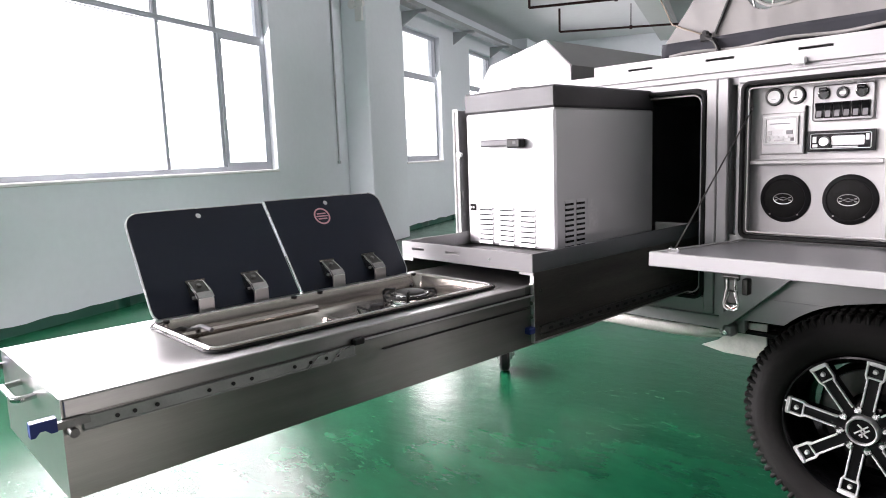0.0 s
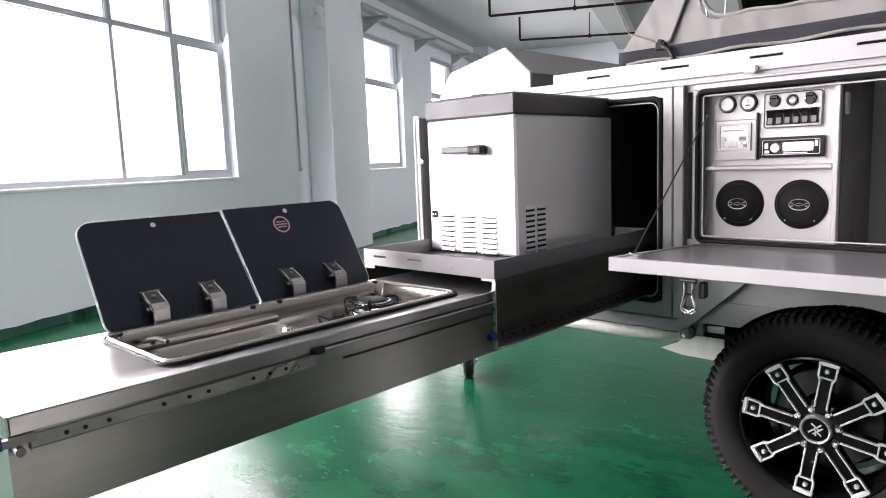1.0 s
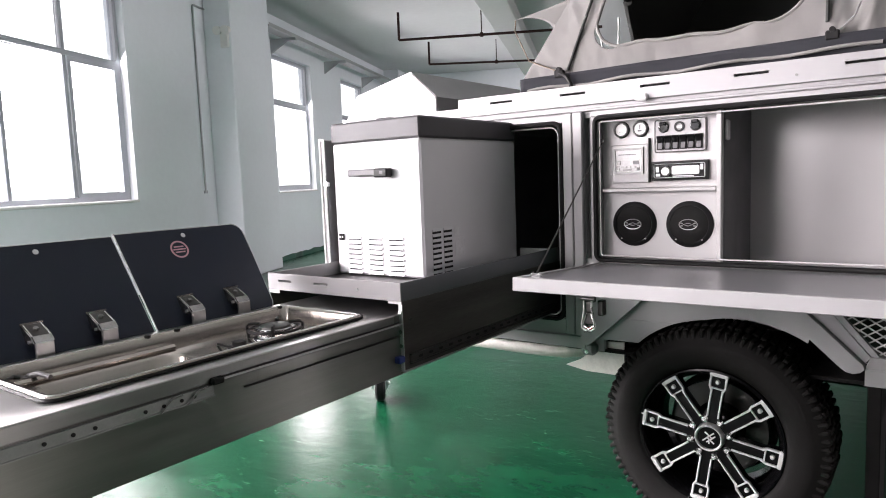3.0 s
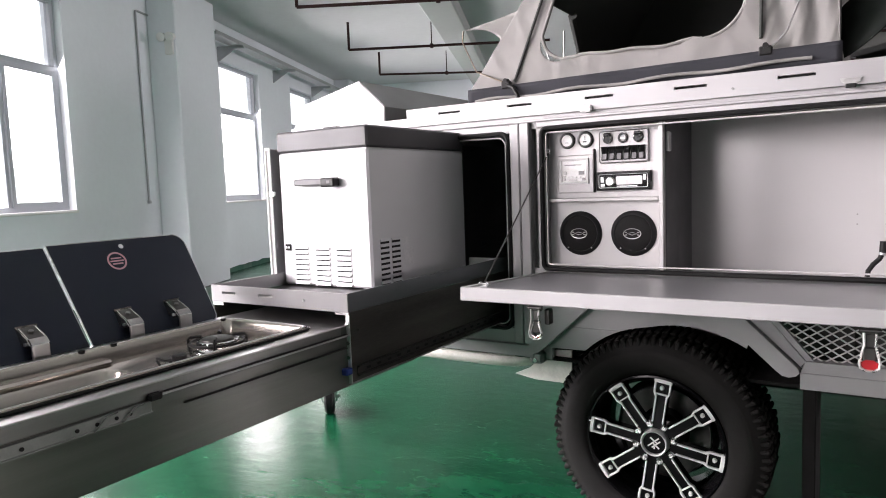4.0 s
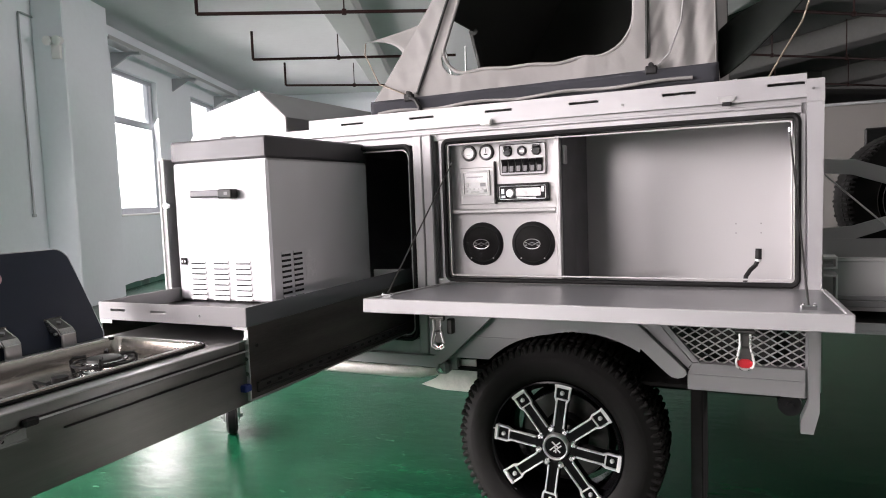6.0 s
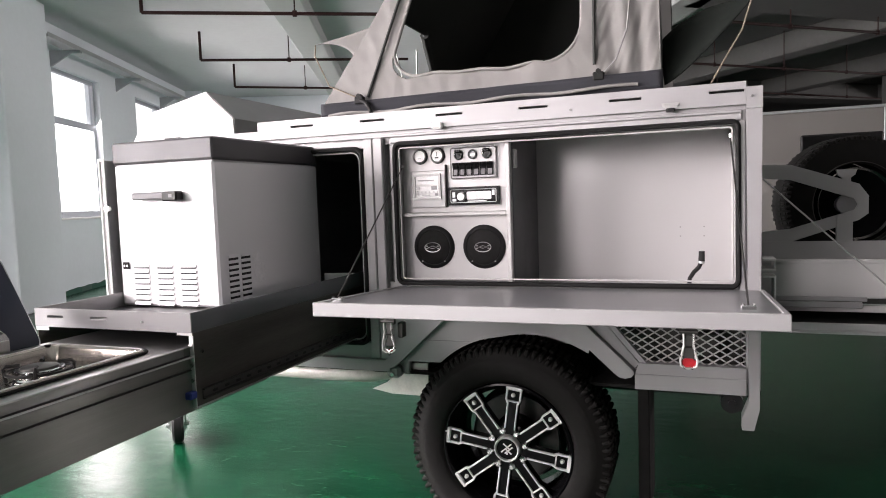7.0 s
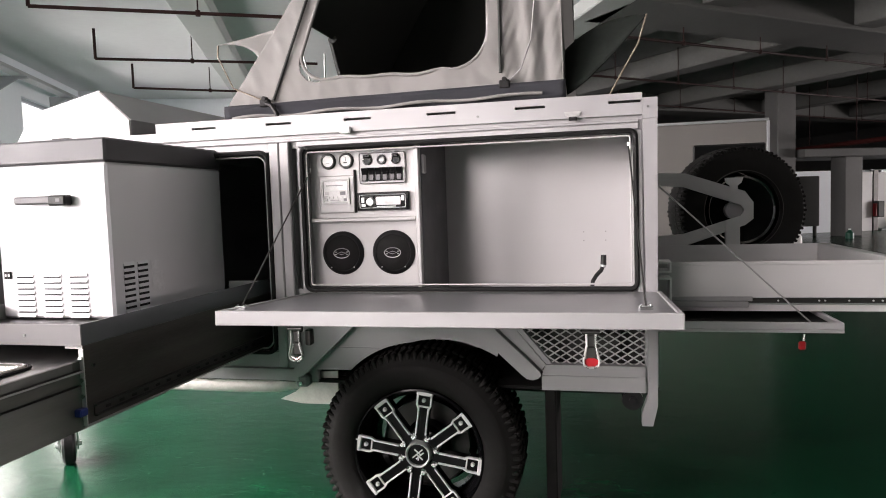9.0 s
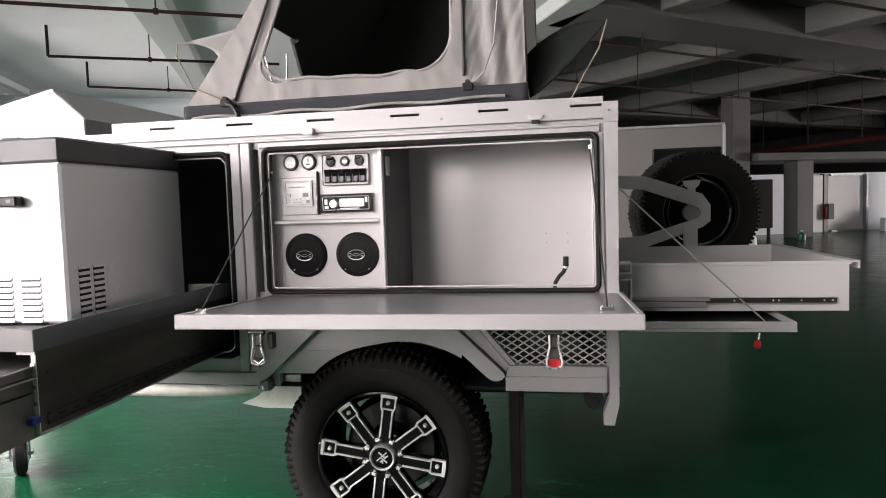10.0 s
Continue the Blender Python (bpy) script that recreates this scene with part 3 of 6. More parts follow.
s.box(-0.047, -0.030, 0.031, D - 0.002, BZ0 + 0.001, BZ1 - 0.001)
part("panel_partition", s, PANEL, trailer)
# dark sheet put here as the shade on the partition's unlit face
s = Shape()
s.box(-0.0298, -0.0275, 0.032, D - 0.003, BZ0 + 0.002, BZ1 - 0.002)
part("partition_shade", s, FLAT_GREY, trailer, "dark sheet painting the shade on the partition's face")
s = Shape()
s.box(-0.029, -0.018, 0.035, 0.075, 1.40, 1.47, bev=0.004)
part("strut_bracket", s, PANEL, trailer)
s = Shape()
s.box(-0.438, -0.296, PY - 0.010, PY - 0.001, 1.262, 1.405, bev=0.003)
part("fuse_box_cover", s, PANEL, trailer)

# dark lining of the drawer compartment
s = Shape()
s.box(DX0 - 0.005, DX1 + 0.018, 1.30, 1.31, DZ0, DZ1 + 0.02)
s.box(DX0 - 0.005, DX1 + 0.018, 0.031, 1.30, DZ1 + 0.01, DZ1 + 0.02)
part("drawer_compartment", s, DIVIDER, trailer)

# drop-down hatch door, hung level on two cables
tilt = math.atan2(0.036, 0.69)
DM = pose(0, -0.004, 0.9635, -math.degrees(tilt), -0.02)
s = Shape(DM)
s.box(-0.452, 0.811, -0.688, -0.012, -0.036, -0.003, bev=0.004)
door = part("drop_down_door", s, GREY, trailer, "grey drop-down hatch door used as a table")
# sheet darkened partly in place of the dark hatch it mirrors
s = Shape(DM)
s.box(-0.437, 0.796, -0.667, -0.014, -0.0028, -0.0005)
part("door_lining", s, GREY_TOP, door, "smooth grey lining, darkened partly for a dark reflection")
s = Shape(DM)
s.box(-0.4560, 0.8115, -0.6885, -0.668, -0.0385, 0.003, bev=0.002)
s.box(-0.4560, -0.438, -0.668, -0.030, -0.0385, 0.003, bev=0.002)
s.box(0.797, 0.8115, -0.668, -0.030, -0.0365, 0.003, bev=0.002)
part("door_rim", s, GREY, door)
s = Shape()
s.cyl((-0.47, -0.012, 0.962), (0.72, -0.012, 0.962), 0.007, seg=10)
part("door_hinge", s, DARK_STEEL, door)
for x, y, top in ((-0.418, -0.610, (-0.466, 0.02, 1.42)), (0.728, -0.575, (0.712, 0.010, 1.462))):
    foot = DM @ Vector((x, y, 0.006))
    s = Shape()
    s.tube([foot, top], 0.0028, seg=6)
    part("door_cable", s, DARK_STEEL, trailer, "thin steel door cable")
    s = Shape()
    s.box(foot.x - 0.018, foot.x + 0.018, foot.y - 0.006, foot.y + 0.006, foot.z - 0.008, foot.z + 0.004, bev=0.002)
    s.cyl((foot.x - 0.012, foot.y, foot.z), (foot.x - 0.012, foot.y, foot.z + 0.008), 0.004, seg=8)
    s.cyl((foot.x + 0.012, foot.y, foot.z), (foot.x + 0.012, foot.y, foot.z + 0.008), 0.004, seg=8)
    part("cable_anchor", s, CHROME, trailer)
    s = Shape()
    s.cyl(top, (top[0], top[1], top[2] + 0.012), 0.006, seg=8)
    part("cable_eye", s, CHROME, trailer)


def toggle_latch(x, red):
    """An over-centre wire latch that hangs under the door's edge."""
    y = -0.655
    q = Shape()
    q.box(x - 0.020, x + 0.020, y - 0.006, y + 0.006, 0.938, 0.970, bev=0.003)
    q.cyl((x - 0.022, y - 0.008, 0.948), (x + 0.022, y - 0.008, 0.948), 0.005, seg=10)
    q.box(x - 0.009, x + 0.009, y - 0.004, y + 0.003, 0.910, 0.94, bev=0.002)
    q.box(x - 0.013, x + 0.013, y - 0.002, y + 0.006, 0.872, 0.909, bev=0.003)
    if not red:
        q.box(x + 0.016, x + 0.034, y + 0.02, y + 0.045, 0.895, 0.940, bev=0.003)
    l = part("toggle_latch", q, DARK_STEEL, trailer, "chrome over-centre toggle latch")
    q = Shape()
    q.tube([(x - 0.012, y - 0.008, 0.948), (x - 0.011, y - 0.008, 0.915), (x - 0.020, y - 0.008, 0.875), (x - 0.018, y - 0.008, 0.863), (x - 0.008, y - 0.008, 0.857),
            (x + 0.008, y - 0.008, 0.857), (x + 0.018, y - 0.008, 0.863), (x + 0.020, y - 0.008, 0.875), (x + 0.011, y - 0.008, 0.915), (x + 0.012, y - 0.008, 0.948)], 0.003, seg=6)
    if not red:
        q.tube([(x - 0.006, y - 0.004, 0.905), (x - 0.018, y - 0.006, 0.872), (x, y - 0.006, 0.860), (x + 0.018, y - 0.006, 0.872), (x + 0.006, y - 0.004, 0.905)], 0.0018, seg=6)
    part("wire_bail", q, LATCH_WIRE, l)
    if red:
        q = Shape()
        q.prism([(x - 0.0165, 0.866), (x - 0.008, 0.860), (x + 0.008, 0.860), (x + 0.0165, 0.866), (x + 0.017, 0.875), (x + 0.008, 0.881), (x - 0.008, 0.881), (x - 0.017, 0.875)], y - 0.006, y - 0.003)
        part("latch_tab", q, RED, l, "red plastic latch tab")
    else:
        q = Shape()
        q.box(x - 0.010, x + 0.010, y - 0.004, y - 0.001, 0.858, 0.864, bev=0.001)
        part("latch_tab", q, RED, l, "red plastic latch tab")


toggle_latch(-0.226, False)
toggle_latch(0.588, True)

# wheel arch: slanted flares, top plate, well
s = Shape()
s.prism([(-0.361, 0.842), (-0.552, 0.664), (-0.556, 0.652), (-0.549, 0.641), (-0.534, 0.635), (-0.514, 0.640), (-0.490, 0.657), (-0.289, 0.842)], -0.03, 0.03)
part("fender_flare", s, GREY, trailer)
s = Shape()
s.prism([(0.152, 0.84), (0.335, 0.668), (0.352, 0.655), (0.372, 0.651), (0.392, 0.657), (0.402, 0.668), (0.398, 0.682), (0.232, 0.84)], -0.035, 0.03)
part("fender_flare", s, GREY, trailer)
s = Shape()
s.prism([(-0.5195, 0.838), (-0.5195, 0.692), (-0.364, 0.838)], 0.0, 0.028)
part("arch_panel", s, GREY, trailer)
s = Shape()
s.prism([(0.236, 0.838), (0.402, 0.682), (0.417, 0.70), (0.303, 0.838)], -0.003, 0.028)
part("arch_panel", s, GREY, trailer)
s = Shape()
arc = []
for w in range(134, 46, -4):
    r = 0.398 + 0.0013 * max(0, 95 - w)
    arc.append((-0.054 + r * math.cos(radians(w)), 0.372 + r * math.sin(radians(w))))
s.prism([(-0.57, 0.655), *arc, (0.27, 0.8415), (-0.57, 0.8415)], 0.015, 0.027)
s.box(-0.5185, -0.20, 0.010, 0.0148, 0.742, 0.746)
part("arch_inner_panel", s, GREY, trailer)
s = Shape()
s.box(-0.60, 0.42, 0.032, 0.26, 0.842, 0.86)
s.prism([(-0.60, 0.612), (-0.53, 0.612), (-0.24, 0.80), (0.16, 0.80), (0.36, 0.612), (0.42, 0.612), (0.42, 0.8415), (-0.60, 0.8415)], 0.26, 0.28)
part("wheel_well", s, GREY, trailer)

# rear side locker: frame and expanded-metal screen
s = Shape()
s.prism([(0.403, 0.666), (0.403, 0.614), (0.7565, 0.614), (0.7565, 0.666)], -0.022, 0.03)
s.prism([(0.403, 0.6665), (0.7565, 0.6665), (0.7565, 0.704), (0.418, 0.704)], -0.018, 0.03)
s.box(0.757, 0.7745, -0.0015, 0.031, 0.61, 0.84)
s.prism([(0.303, 0.84), (0.4175, 0.704), (0.440, 0.704), (0.326, 0.84)], -0.0025, 0.0275)
part("locker_frame", s, GREY, trailer)
s = Shape()
z0, z1, px, pz = 0.70, 0.84, 0.0420, 0.0135
lines = []
for k in range(-8, 24):
    for sg in (1, -1):
        x_at = 0.30 + k * px
        for j in range(12):
            a = Vector((x_at + sg * j * px / 2, 0.012, z0 + j * pz))
            b = Vector((x_at + sg * (j + 1) * px / 2, 0.012, z0 + (j + 1) * pz))
            mid = (a + b) / 2
            left = 0.43 - (mid.z - 0.70) * 0.87
            if left < mid.x < 0.758 and mid.z < 0.842:
                s.tube([a, b], 0.0029, seg=4)
part("mesh_screen", s, PANEL, trailer, "expanded metal diamond mesh screen")
s = Shape()
s.box(0.28, 0.757, 0.24, 0.25, 0.62, 0.84)
s.box(0.55, 0.68, 0.10, 0.239, 0.70, 0.80, bev=0.01)
part("locker_back", s, DARK_STEEL, trailer)
s = Shape()
s.cyl((0.715, 0.02, 0.575), (0.715, 0.075, 0.575), 0.036, seg=28)
s.cyl((0.715, 0.01, 0.575), (0.715, 0.02, 0.575), 0.012, seg=12)
s.box(0.70, 0.73, 0.03, 0.06, 0.575, 0.615)
part("corner_roller", s, PLASTIC, trailer, "black rubber corner roller")

# side step tube, brackets, bright gusset plate, chassis rails
s = Shape()
s.tube([(-1.6, 0.06, 0.578), (-0.76, 0.06, 0.578), (-0.66, 0.06, 0.582), (-0.60, 0.072, 0.592), (-0.56, 0.095, 0.60)], 0.034, seg=16)
part("side_step_tube", s, GALV, trailer, "galvanised side step tube")
s = Shape()
s.prism([(-0.655, 0.520), (-0.565, 0.505), (-0.405, 0.505), (-0.405, 0.64), (-0.50, 0.635), (-0.545, 0.590), (-0.59, 0.550)], 0.062, 0.072)
part("gusset_plate", s, GALV, trailer, "bare bright metal gusset plate")
s = Shape()
s.box(-0.56, -0.50, -0.005, 0.05, 0.588, 0.64, bev=0.012)
s.box(-0.53, -0.47, 0.031, 0.06, 0.60, 0.66, bev=0.006)
part("step_bracket", s, GREY, trailer)
s = Shape()
s.cyl((-0.53, -0.012, 0.605), (-0.53, -0.004, 0.605), 0.008, seg=10)
part("bracket_bolt", s, CHROME, trailer)
s = Shape()
s.box(-2.2, 0.80, 0.42, 0.48, 0.48, 0.60, bev=0.006)
s.box(-2.2, 0.80, 1.14, 1.20, 0.48, 0.60, bev=0.006)
s.cyl((-0.05, 0.12, 0.375), (-0.05, 1.5, 0.375), 0.035)
s.box(-0.42, -0.385, 0.10, 0.15, 0.30, 0.62, bev=0.004)
part("chassis", s, DARK_STEEL, trailer)
s = Shape()
s.box(0.405, 0.445, 0.06, 0.34, 0.12, 0.60, bev=0.004)
part("mud_flap", s, FLAP, trailer)

# nose box with gabled ends in front of the body
s = Shape()
s.prism([(-1.225, 0.62), (-1.225, 1.665), (-1.365, 1.790), (-1.70, 1.715), (-1.78, 1.60), (-1.78, 0.62)], 0.002, BY)
part("nose_box", s, GREY, trailer)
s = Shape()
s.prism([(-1.228, 1.0), (-1.228, 1.662), (-1.365, 1.785), (-1.697, 1.712), (-1.775, 1.60), (-1.775, 1.0)], -0.004, 0.0)
part("nose_side_panel", s, GREY, trailer, "light painted nose box side")

# open compartment door, swung out on the front side of the opening
s = Shape()
s.box(-1.315, -1.29, -0.63, -0.02, 0.75, 1.465, bev=0.004)
d2 = part("compartment_door", s, GREY, trailer, "open grey compartment door seen on edge")
s = Shape()
s.box(-1.3175, -1.3095, -0.6345, -0.630, 0.745, 1.470, bev=0.002)
s.box(-1.2955, -1.2875, -0.6345, -0.630, 0.745, 1.470, bev=0.002)
s.box(-1.3090, -1.2960, -0.6345, -0.630, 1.462, 1.470)
part("door_edge", s, WHITE, d2)
s = Shape()
s.cyl((-1.285, -0.640, 1.30), (-1.285, -0.630, 1.30), 0.012, seg=12)
part("door_catch", s, CHROME, d2)

# jockey wheel under the drawbar
s = Shape()
c = Vector((-2.09, 0.49, 0.10))
s.lathe([(0.02, -0.03), (0.085, -0.03), (0.1, -0.018), (0.1, 0.018), (0.085, 0.03), (0.02, 0.03)], c, (0.75, 0.66, 0), seg=32)
jw = part("jockey_wheel", s, PLASTIC, trailer, "small castor jockey wheel")
s = Shape()
s.lathe([(0.0, -0.032), (0.05, -0.034), (0.06, -0.031), (0.06, 0.031), (0.05, 0.034), (0.0, 0.032)], c, (0.75, 0.66, 0), seg=24)
s.cyl(c - Vector((0.75, 0.66, 0)) * 0.06, c + Vector((0.75, 0.66, 0)) * 0.06, 0.012, seg=10)
for e in (-1, 1):
    s.box(-0.035, 0.035, e * 0.042 - 0.004, e * 0.042 + 0.004, -0.02, 0.16, m=Matrix.Translation(c) @ Matrix.Rotation(math.atan2(0.66, 0.75) + math.pi / 2, 4, 'Z'))
s.cyl((-2.09, 0.51, 0.22), (-2.09, 0.51, 0.62), 0.03)
part("wheel_fork", s, ZINC, jw)


def road_wheel(parent, centre, axis, spokes=True, turn=8.0, sides=(1, -1, 0), sag=0.0, k=1.0, lug=1.0):
    """Chunky off-road tyre on a black alloy rim with eight framed spokes. axis: outward."""
    R, W = 0.386, 0.125
    q = Vector(axis).to_track_quat("Z", "Y").to_matrix().to_4x4()
    M = Matrix.Translation(centre) @ q
    sh = Shape()
    sh.lathe([(0.222, -W + 0.02), (0.235, -W), (0.30, -W - 0.012), (0.352, -W), (0.370, -W + 0.028), (0.377, 0.0), (0.376, W - 0.035), (0.371, W - 0.018), (0.360, W - 0.006), (0.347, W - 0.001), (0.334, W + 0.007), (0.328, W + 0.010), (0.312, W + 0.0125), (0.290, W + 0.0115), (0.268, W + 0.006), (0.253, W - 0.002), (0.246, W - 0.012), (0.236, W - 0.03)], centre, axis, seg=96)
    tyre = part("tyre", sh, TYRE, parent, "black off-road tyre with chunky tread")
    sh = Shape()
    n = 84
    for i in range(n):
        for side in sides:
            off = (0.25, 0.0, 0.5)[side]
            a = 2 * math.pi * (i + off) / n
            T = M @ Matrix.Diagonal((lug, lug, 1, 1)) @ Matrix.Rotation(a, 4, "Z")
            if side:
                w0, w1 = (0.055, 0.112) if i % 2 else (0.045, 0.104)
                sh.box(0.362, (R, R - 0.005, R - 0.002)[(i * 7) % 3], -0.0105, 0.007, min(side * w0, side * w1), max(side * w0, side * w1), bev=0.003, m=T)
                sh.box(0.340 if i % 2 else 0.350, (0.383, 0.377, 0.381, 0.379)[(i * 5 + i // 7) % 4], -0.0095, 0.0055, min(side * 0.098, side * 0.1235), max(side * 0.098, side * 0.1235), bev=0.004, m=T)
            else:
                sh.box(0.369, R, -0.010, 0.011, -0.038, 0.038, bev=0.003, m=T)
    part("tread", sh, TYRE, parent)
    # rim lowered by sag and scaled by k to fit the camera's view
    centre = Vector(centre) - Vector((0, 0, sag))
    M = Matrix.Translation(centre) @ q @ Matrix.Diagonal((k, k, 1, 1))
    sh = Shape()
    sh.lathe([(r * k, h) for r, h in [(0.236, W - 0.020), (0.2335, W - 0.004), (0.2275, W - 0.002), (0.222, W - 0.012), (0.205, W - 0.05), (0.200, -W + 0.02)]], centre, axis, seg=72)
    sh.lathe([(0.19, -0.09), (0.10, -0.07), (0.0, -0.07)], centre, axis, seg=48)
    part("rim", sh, GLOSS_BLACK, parent, "gloss black alloy rim")
    sh = Shape()
    sh.lathe([(0.170, -0.01), (0.170, -0.035), (0.09, -0.035)], centre, axis, seg=48)
    part("brake_disc", sh, DARK_STEEL, parent)
    for i in range(8 if spokes else 0):
        T = M @ Matrix.Rotation(radians(turn + 45 * i), 4, "Z")
        sh = Shape()
        sh.prism([(0.05, -0.019), (0.165, -0.019), (0.178, -0.0255), (0.226, -0.0275), (0.226, 0.0275), (0.178, 0.0255), (0.165, 0.019), (0.05, 0.019)], W - 0.060, W - 0.017, "xy", m=T)
        sh.mi = 1
        for e in (-1, 1):
            sh.box(0.072, 0.168, e * 0.0174 - 0.0027, e * 0.0174 + 0.0027, W - 0.022, W - 0.009, bev=0.0012, m=T)
            sh.box(0.176, 0.216, e * 0.0245 - 0.0033, e * 0.0245 + 0.0033, W - 0.022, W - 0.008, bev=0.0012, m=T)
            sh.prism([(0.163, e * 0.0142), (0.178, e * 0.0213), (0.178, e * 0.0278), (0.163, e * 0.0205)], W - 0.022, W - 0.0085, "xy", m=T)
        sh.box(0.170, 0.1745, -0.020, 0.020, W - 0.022, W - 0.009, bev=0.001, m=T)
        sh.box(0.212, 0.228, -0.0295, 0.0295, W - 0.026, W - 0.006, bev=0.003, m=T)
        sh.cyl(T @ Vector((0.194, 0.002, W - 0.02)), T @ Vector((0.194, 0.002, W - 0.006)), 0.009, r1=0.006, seg=10)
        part("spoke", sh, [GLOSS_BLACK, MACHINED], parent, "black spoke with machined edges")
    sh = Shape()
    sh.lathe([(0.0, W - 0.012), (0.039, W - 0.012), (0.041, W - 0.002), (0.0445, W), (0.049, W - 0.006), (0.051, W - 0.06)], centre, axis, seg=40)
    hub = part("hub_cap", sh, NUT, parent, "chrome centre cap")
    sh = Shape()
    sh.lathe([(0.0, W - 0.009), (0.0405, W - 0.0105)], centre, axis, seg=32)
    sh.lathe([(0.078, W - 0.062), (0.074, W - 0.045), (0.0515, W - 0.038)], centre, axis, seg=32)
    part("cap_face", sh, GLOSS_BLACK, parent)
    sh = Shape()
    for ang, u0, u1, off in ((40, -0.024, 0.024, 0.004), (40, -0.016, 0.020, -0.007), (140, -0.024, 0.006, 0.003), (140, -0.010, 0.022, -0.006), (90, -0.020, -0.012, 0.0)):
        T = M @ Matrix.Rotation(radians(ang), 4, "Z")
        sh.box(u0, u1, off - 0.0022, off + 0.0022, W - 0.0095, W - 0.007, m=T)
    part("cap_emblem", sh, MACHINED, parent)
    for i in range(8):
        T = M @ Matrix.Rotation(radians(turn + 22.5 + 45 * i), 4, "Z")
        sh = Shape()
        sh.cyl(T @ Vector((0.064, 0, W - 0.055)), T @ Vector((0.065, 0, W - 0.012)), 0.0145, r1=0.0132, seg=6)
        sh.cyl(T @ Vector((0.065, 0, W - 0.012)), T @ Vector((0.065, 0, W - 0.004)), 0.0132, r1=0.008, seg=8)
        part("lug_nut", sh, CHROME, parent)


s = Shape()
s.cyl((-0.05, 0.06, 0.385), (-0.05, 0.2, 0.385), 0.06)
wheel = part("wheel", s, DARK_STEEL, trailer, "off-road wheel with chunky tyre and black alloy rim")
road_wheel(wheel, Vector((-0.056, 0.070, 0.368)), (0, -1, 0), turn=36.6, sag=0.006, k=1.06)
s = Shape()
s.box(-0.292, -0.275, -0.0605, -0.0585, 0.412, 0.416)
part("tyre_mark", s, WHITE, wheel)

# ---- slide-out kitchen ----
KX0, KX1, KY0, KY1, KZ0, KZ1 = -1.170, -0.695, -2.186, -0.60, 0.733, 0.915
kitchen = thing("slide_out_kitchen", (-0.95, -1.2, KZ0), "brushed stainless slide-out kitchen with sink and gas burner", "kitchen unit")
SX0, SX1, SY0, SY1 = -1.095, -0.752, -1.890, -1.030
s = Shape()
s.plate((KX0, KX1, KY0, KY1), [(SX0 + 0.01, SX1 - 0.01, SY0 + 0.01, SY1 - 0.01)], KZ1 - 0.003, KZ1, "xy")
part("worktop", s, STEEL, kitchen)
s = Shape()
s.tube([(KX1 + 0.0015, KY0 + 0.004, KZ1 - 0.0025), (KX1 + 0.0015, -0.97, KZ1 - 0.0025)], 0.0032, seg=8)
part("worktop_fold", s, STEEL, kitchen)
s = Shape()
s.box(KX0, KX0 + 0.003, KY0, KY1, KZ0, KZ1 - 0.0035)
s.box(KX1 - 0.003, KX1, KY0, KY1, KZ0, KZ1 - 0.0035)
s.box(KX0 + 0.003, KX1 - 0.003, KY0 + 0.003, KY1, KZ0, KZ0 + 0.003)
part("drawer_box", s, STEEL_SHADED, kitchen)
s = Shape()
s.box(KX0 + 0.0032, KX1 - 0.0032, KY0, KY0 + 0.0028, KZ0, KZ1 - 0.0035)
part("drawer_front", s, STEEL, kitchen)
s = Shape()
s.box(KX1, KX1 + 0.0045, KY0 + 0.004, -0.97, KZ1 - 0.033, KZ1 - 0.0005, bev=0.0015)
part("worktop_edge", s, FOLD, kitchen)
# runner: inner member with screw holes, then the outer member
s = Shape()
s.box(KX1, KX1 + 0.007, KY0 + 0.03, -1.58, 0.852, 0.878, bev=0.002)
s.box(KX1 + 0.007, KX1 + 0.010, KY0 + 0.03, -1.58, 0.852, 0.855)
s.box(KX1 + 0.007, KX1 + 0.010, KY0 + 0.03, -1.58, 0.875, 0.878)
run = part("drawer_runner", s, SLIDE, kitchen, "zinc-plated drawer runner")
for y in (-2.10, -2.07, -2.03, -1.93, -1.88, -1.84, -1.74, -1.70, -1.66, -1.63):
    s = Shape()
    s.cyl((KX1 + 0.0065, y, 0.865), (KX1 + 0.0095, y, 0.865), 0.004, seg=10)
    part("runner_screw", s, PLASTIC, run)
s = Shape()
s.box(KX1 + 0.001, KX1 + 0.016, -1.575, -0.95, 0.884, 0.891, bev=0.002)
s.box(KX1 + 0.001, KX1 + 0.010, -1.50, -0.95, 0.848, 0.851, bev=0.001)
part("outer_runner", s, CARCASS, kitchen)
# pale strip added as the highlight along the outer runner
s = Shape()
s.box(KX1 + 0.0161, KX1 + 0.018, -1.56, -0.95, 0.886, 0.8905)
part("runner_bright_line", s, ZINC, kitchen)
s = Shape()
s.box(KX1 + 0.004, KX1 + 0.02, -1.59, -1.56, 0.879, 0.894, bev=0.003)
part("runner_stop", s, PLASTIC, kitchen)
for y in (-1.65, -1.71):
    s = Shape()
    s.tube([(KX1 + 0.012, y, 0.853), (KX1 + 0.014, y + 0.025, 0.876), (KX1 + 0.014, y + 0.05, 0.879)], 0.002, seg=6)
    part("runner_spring", s, CHROME, kitchen)
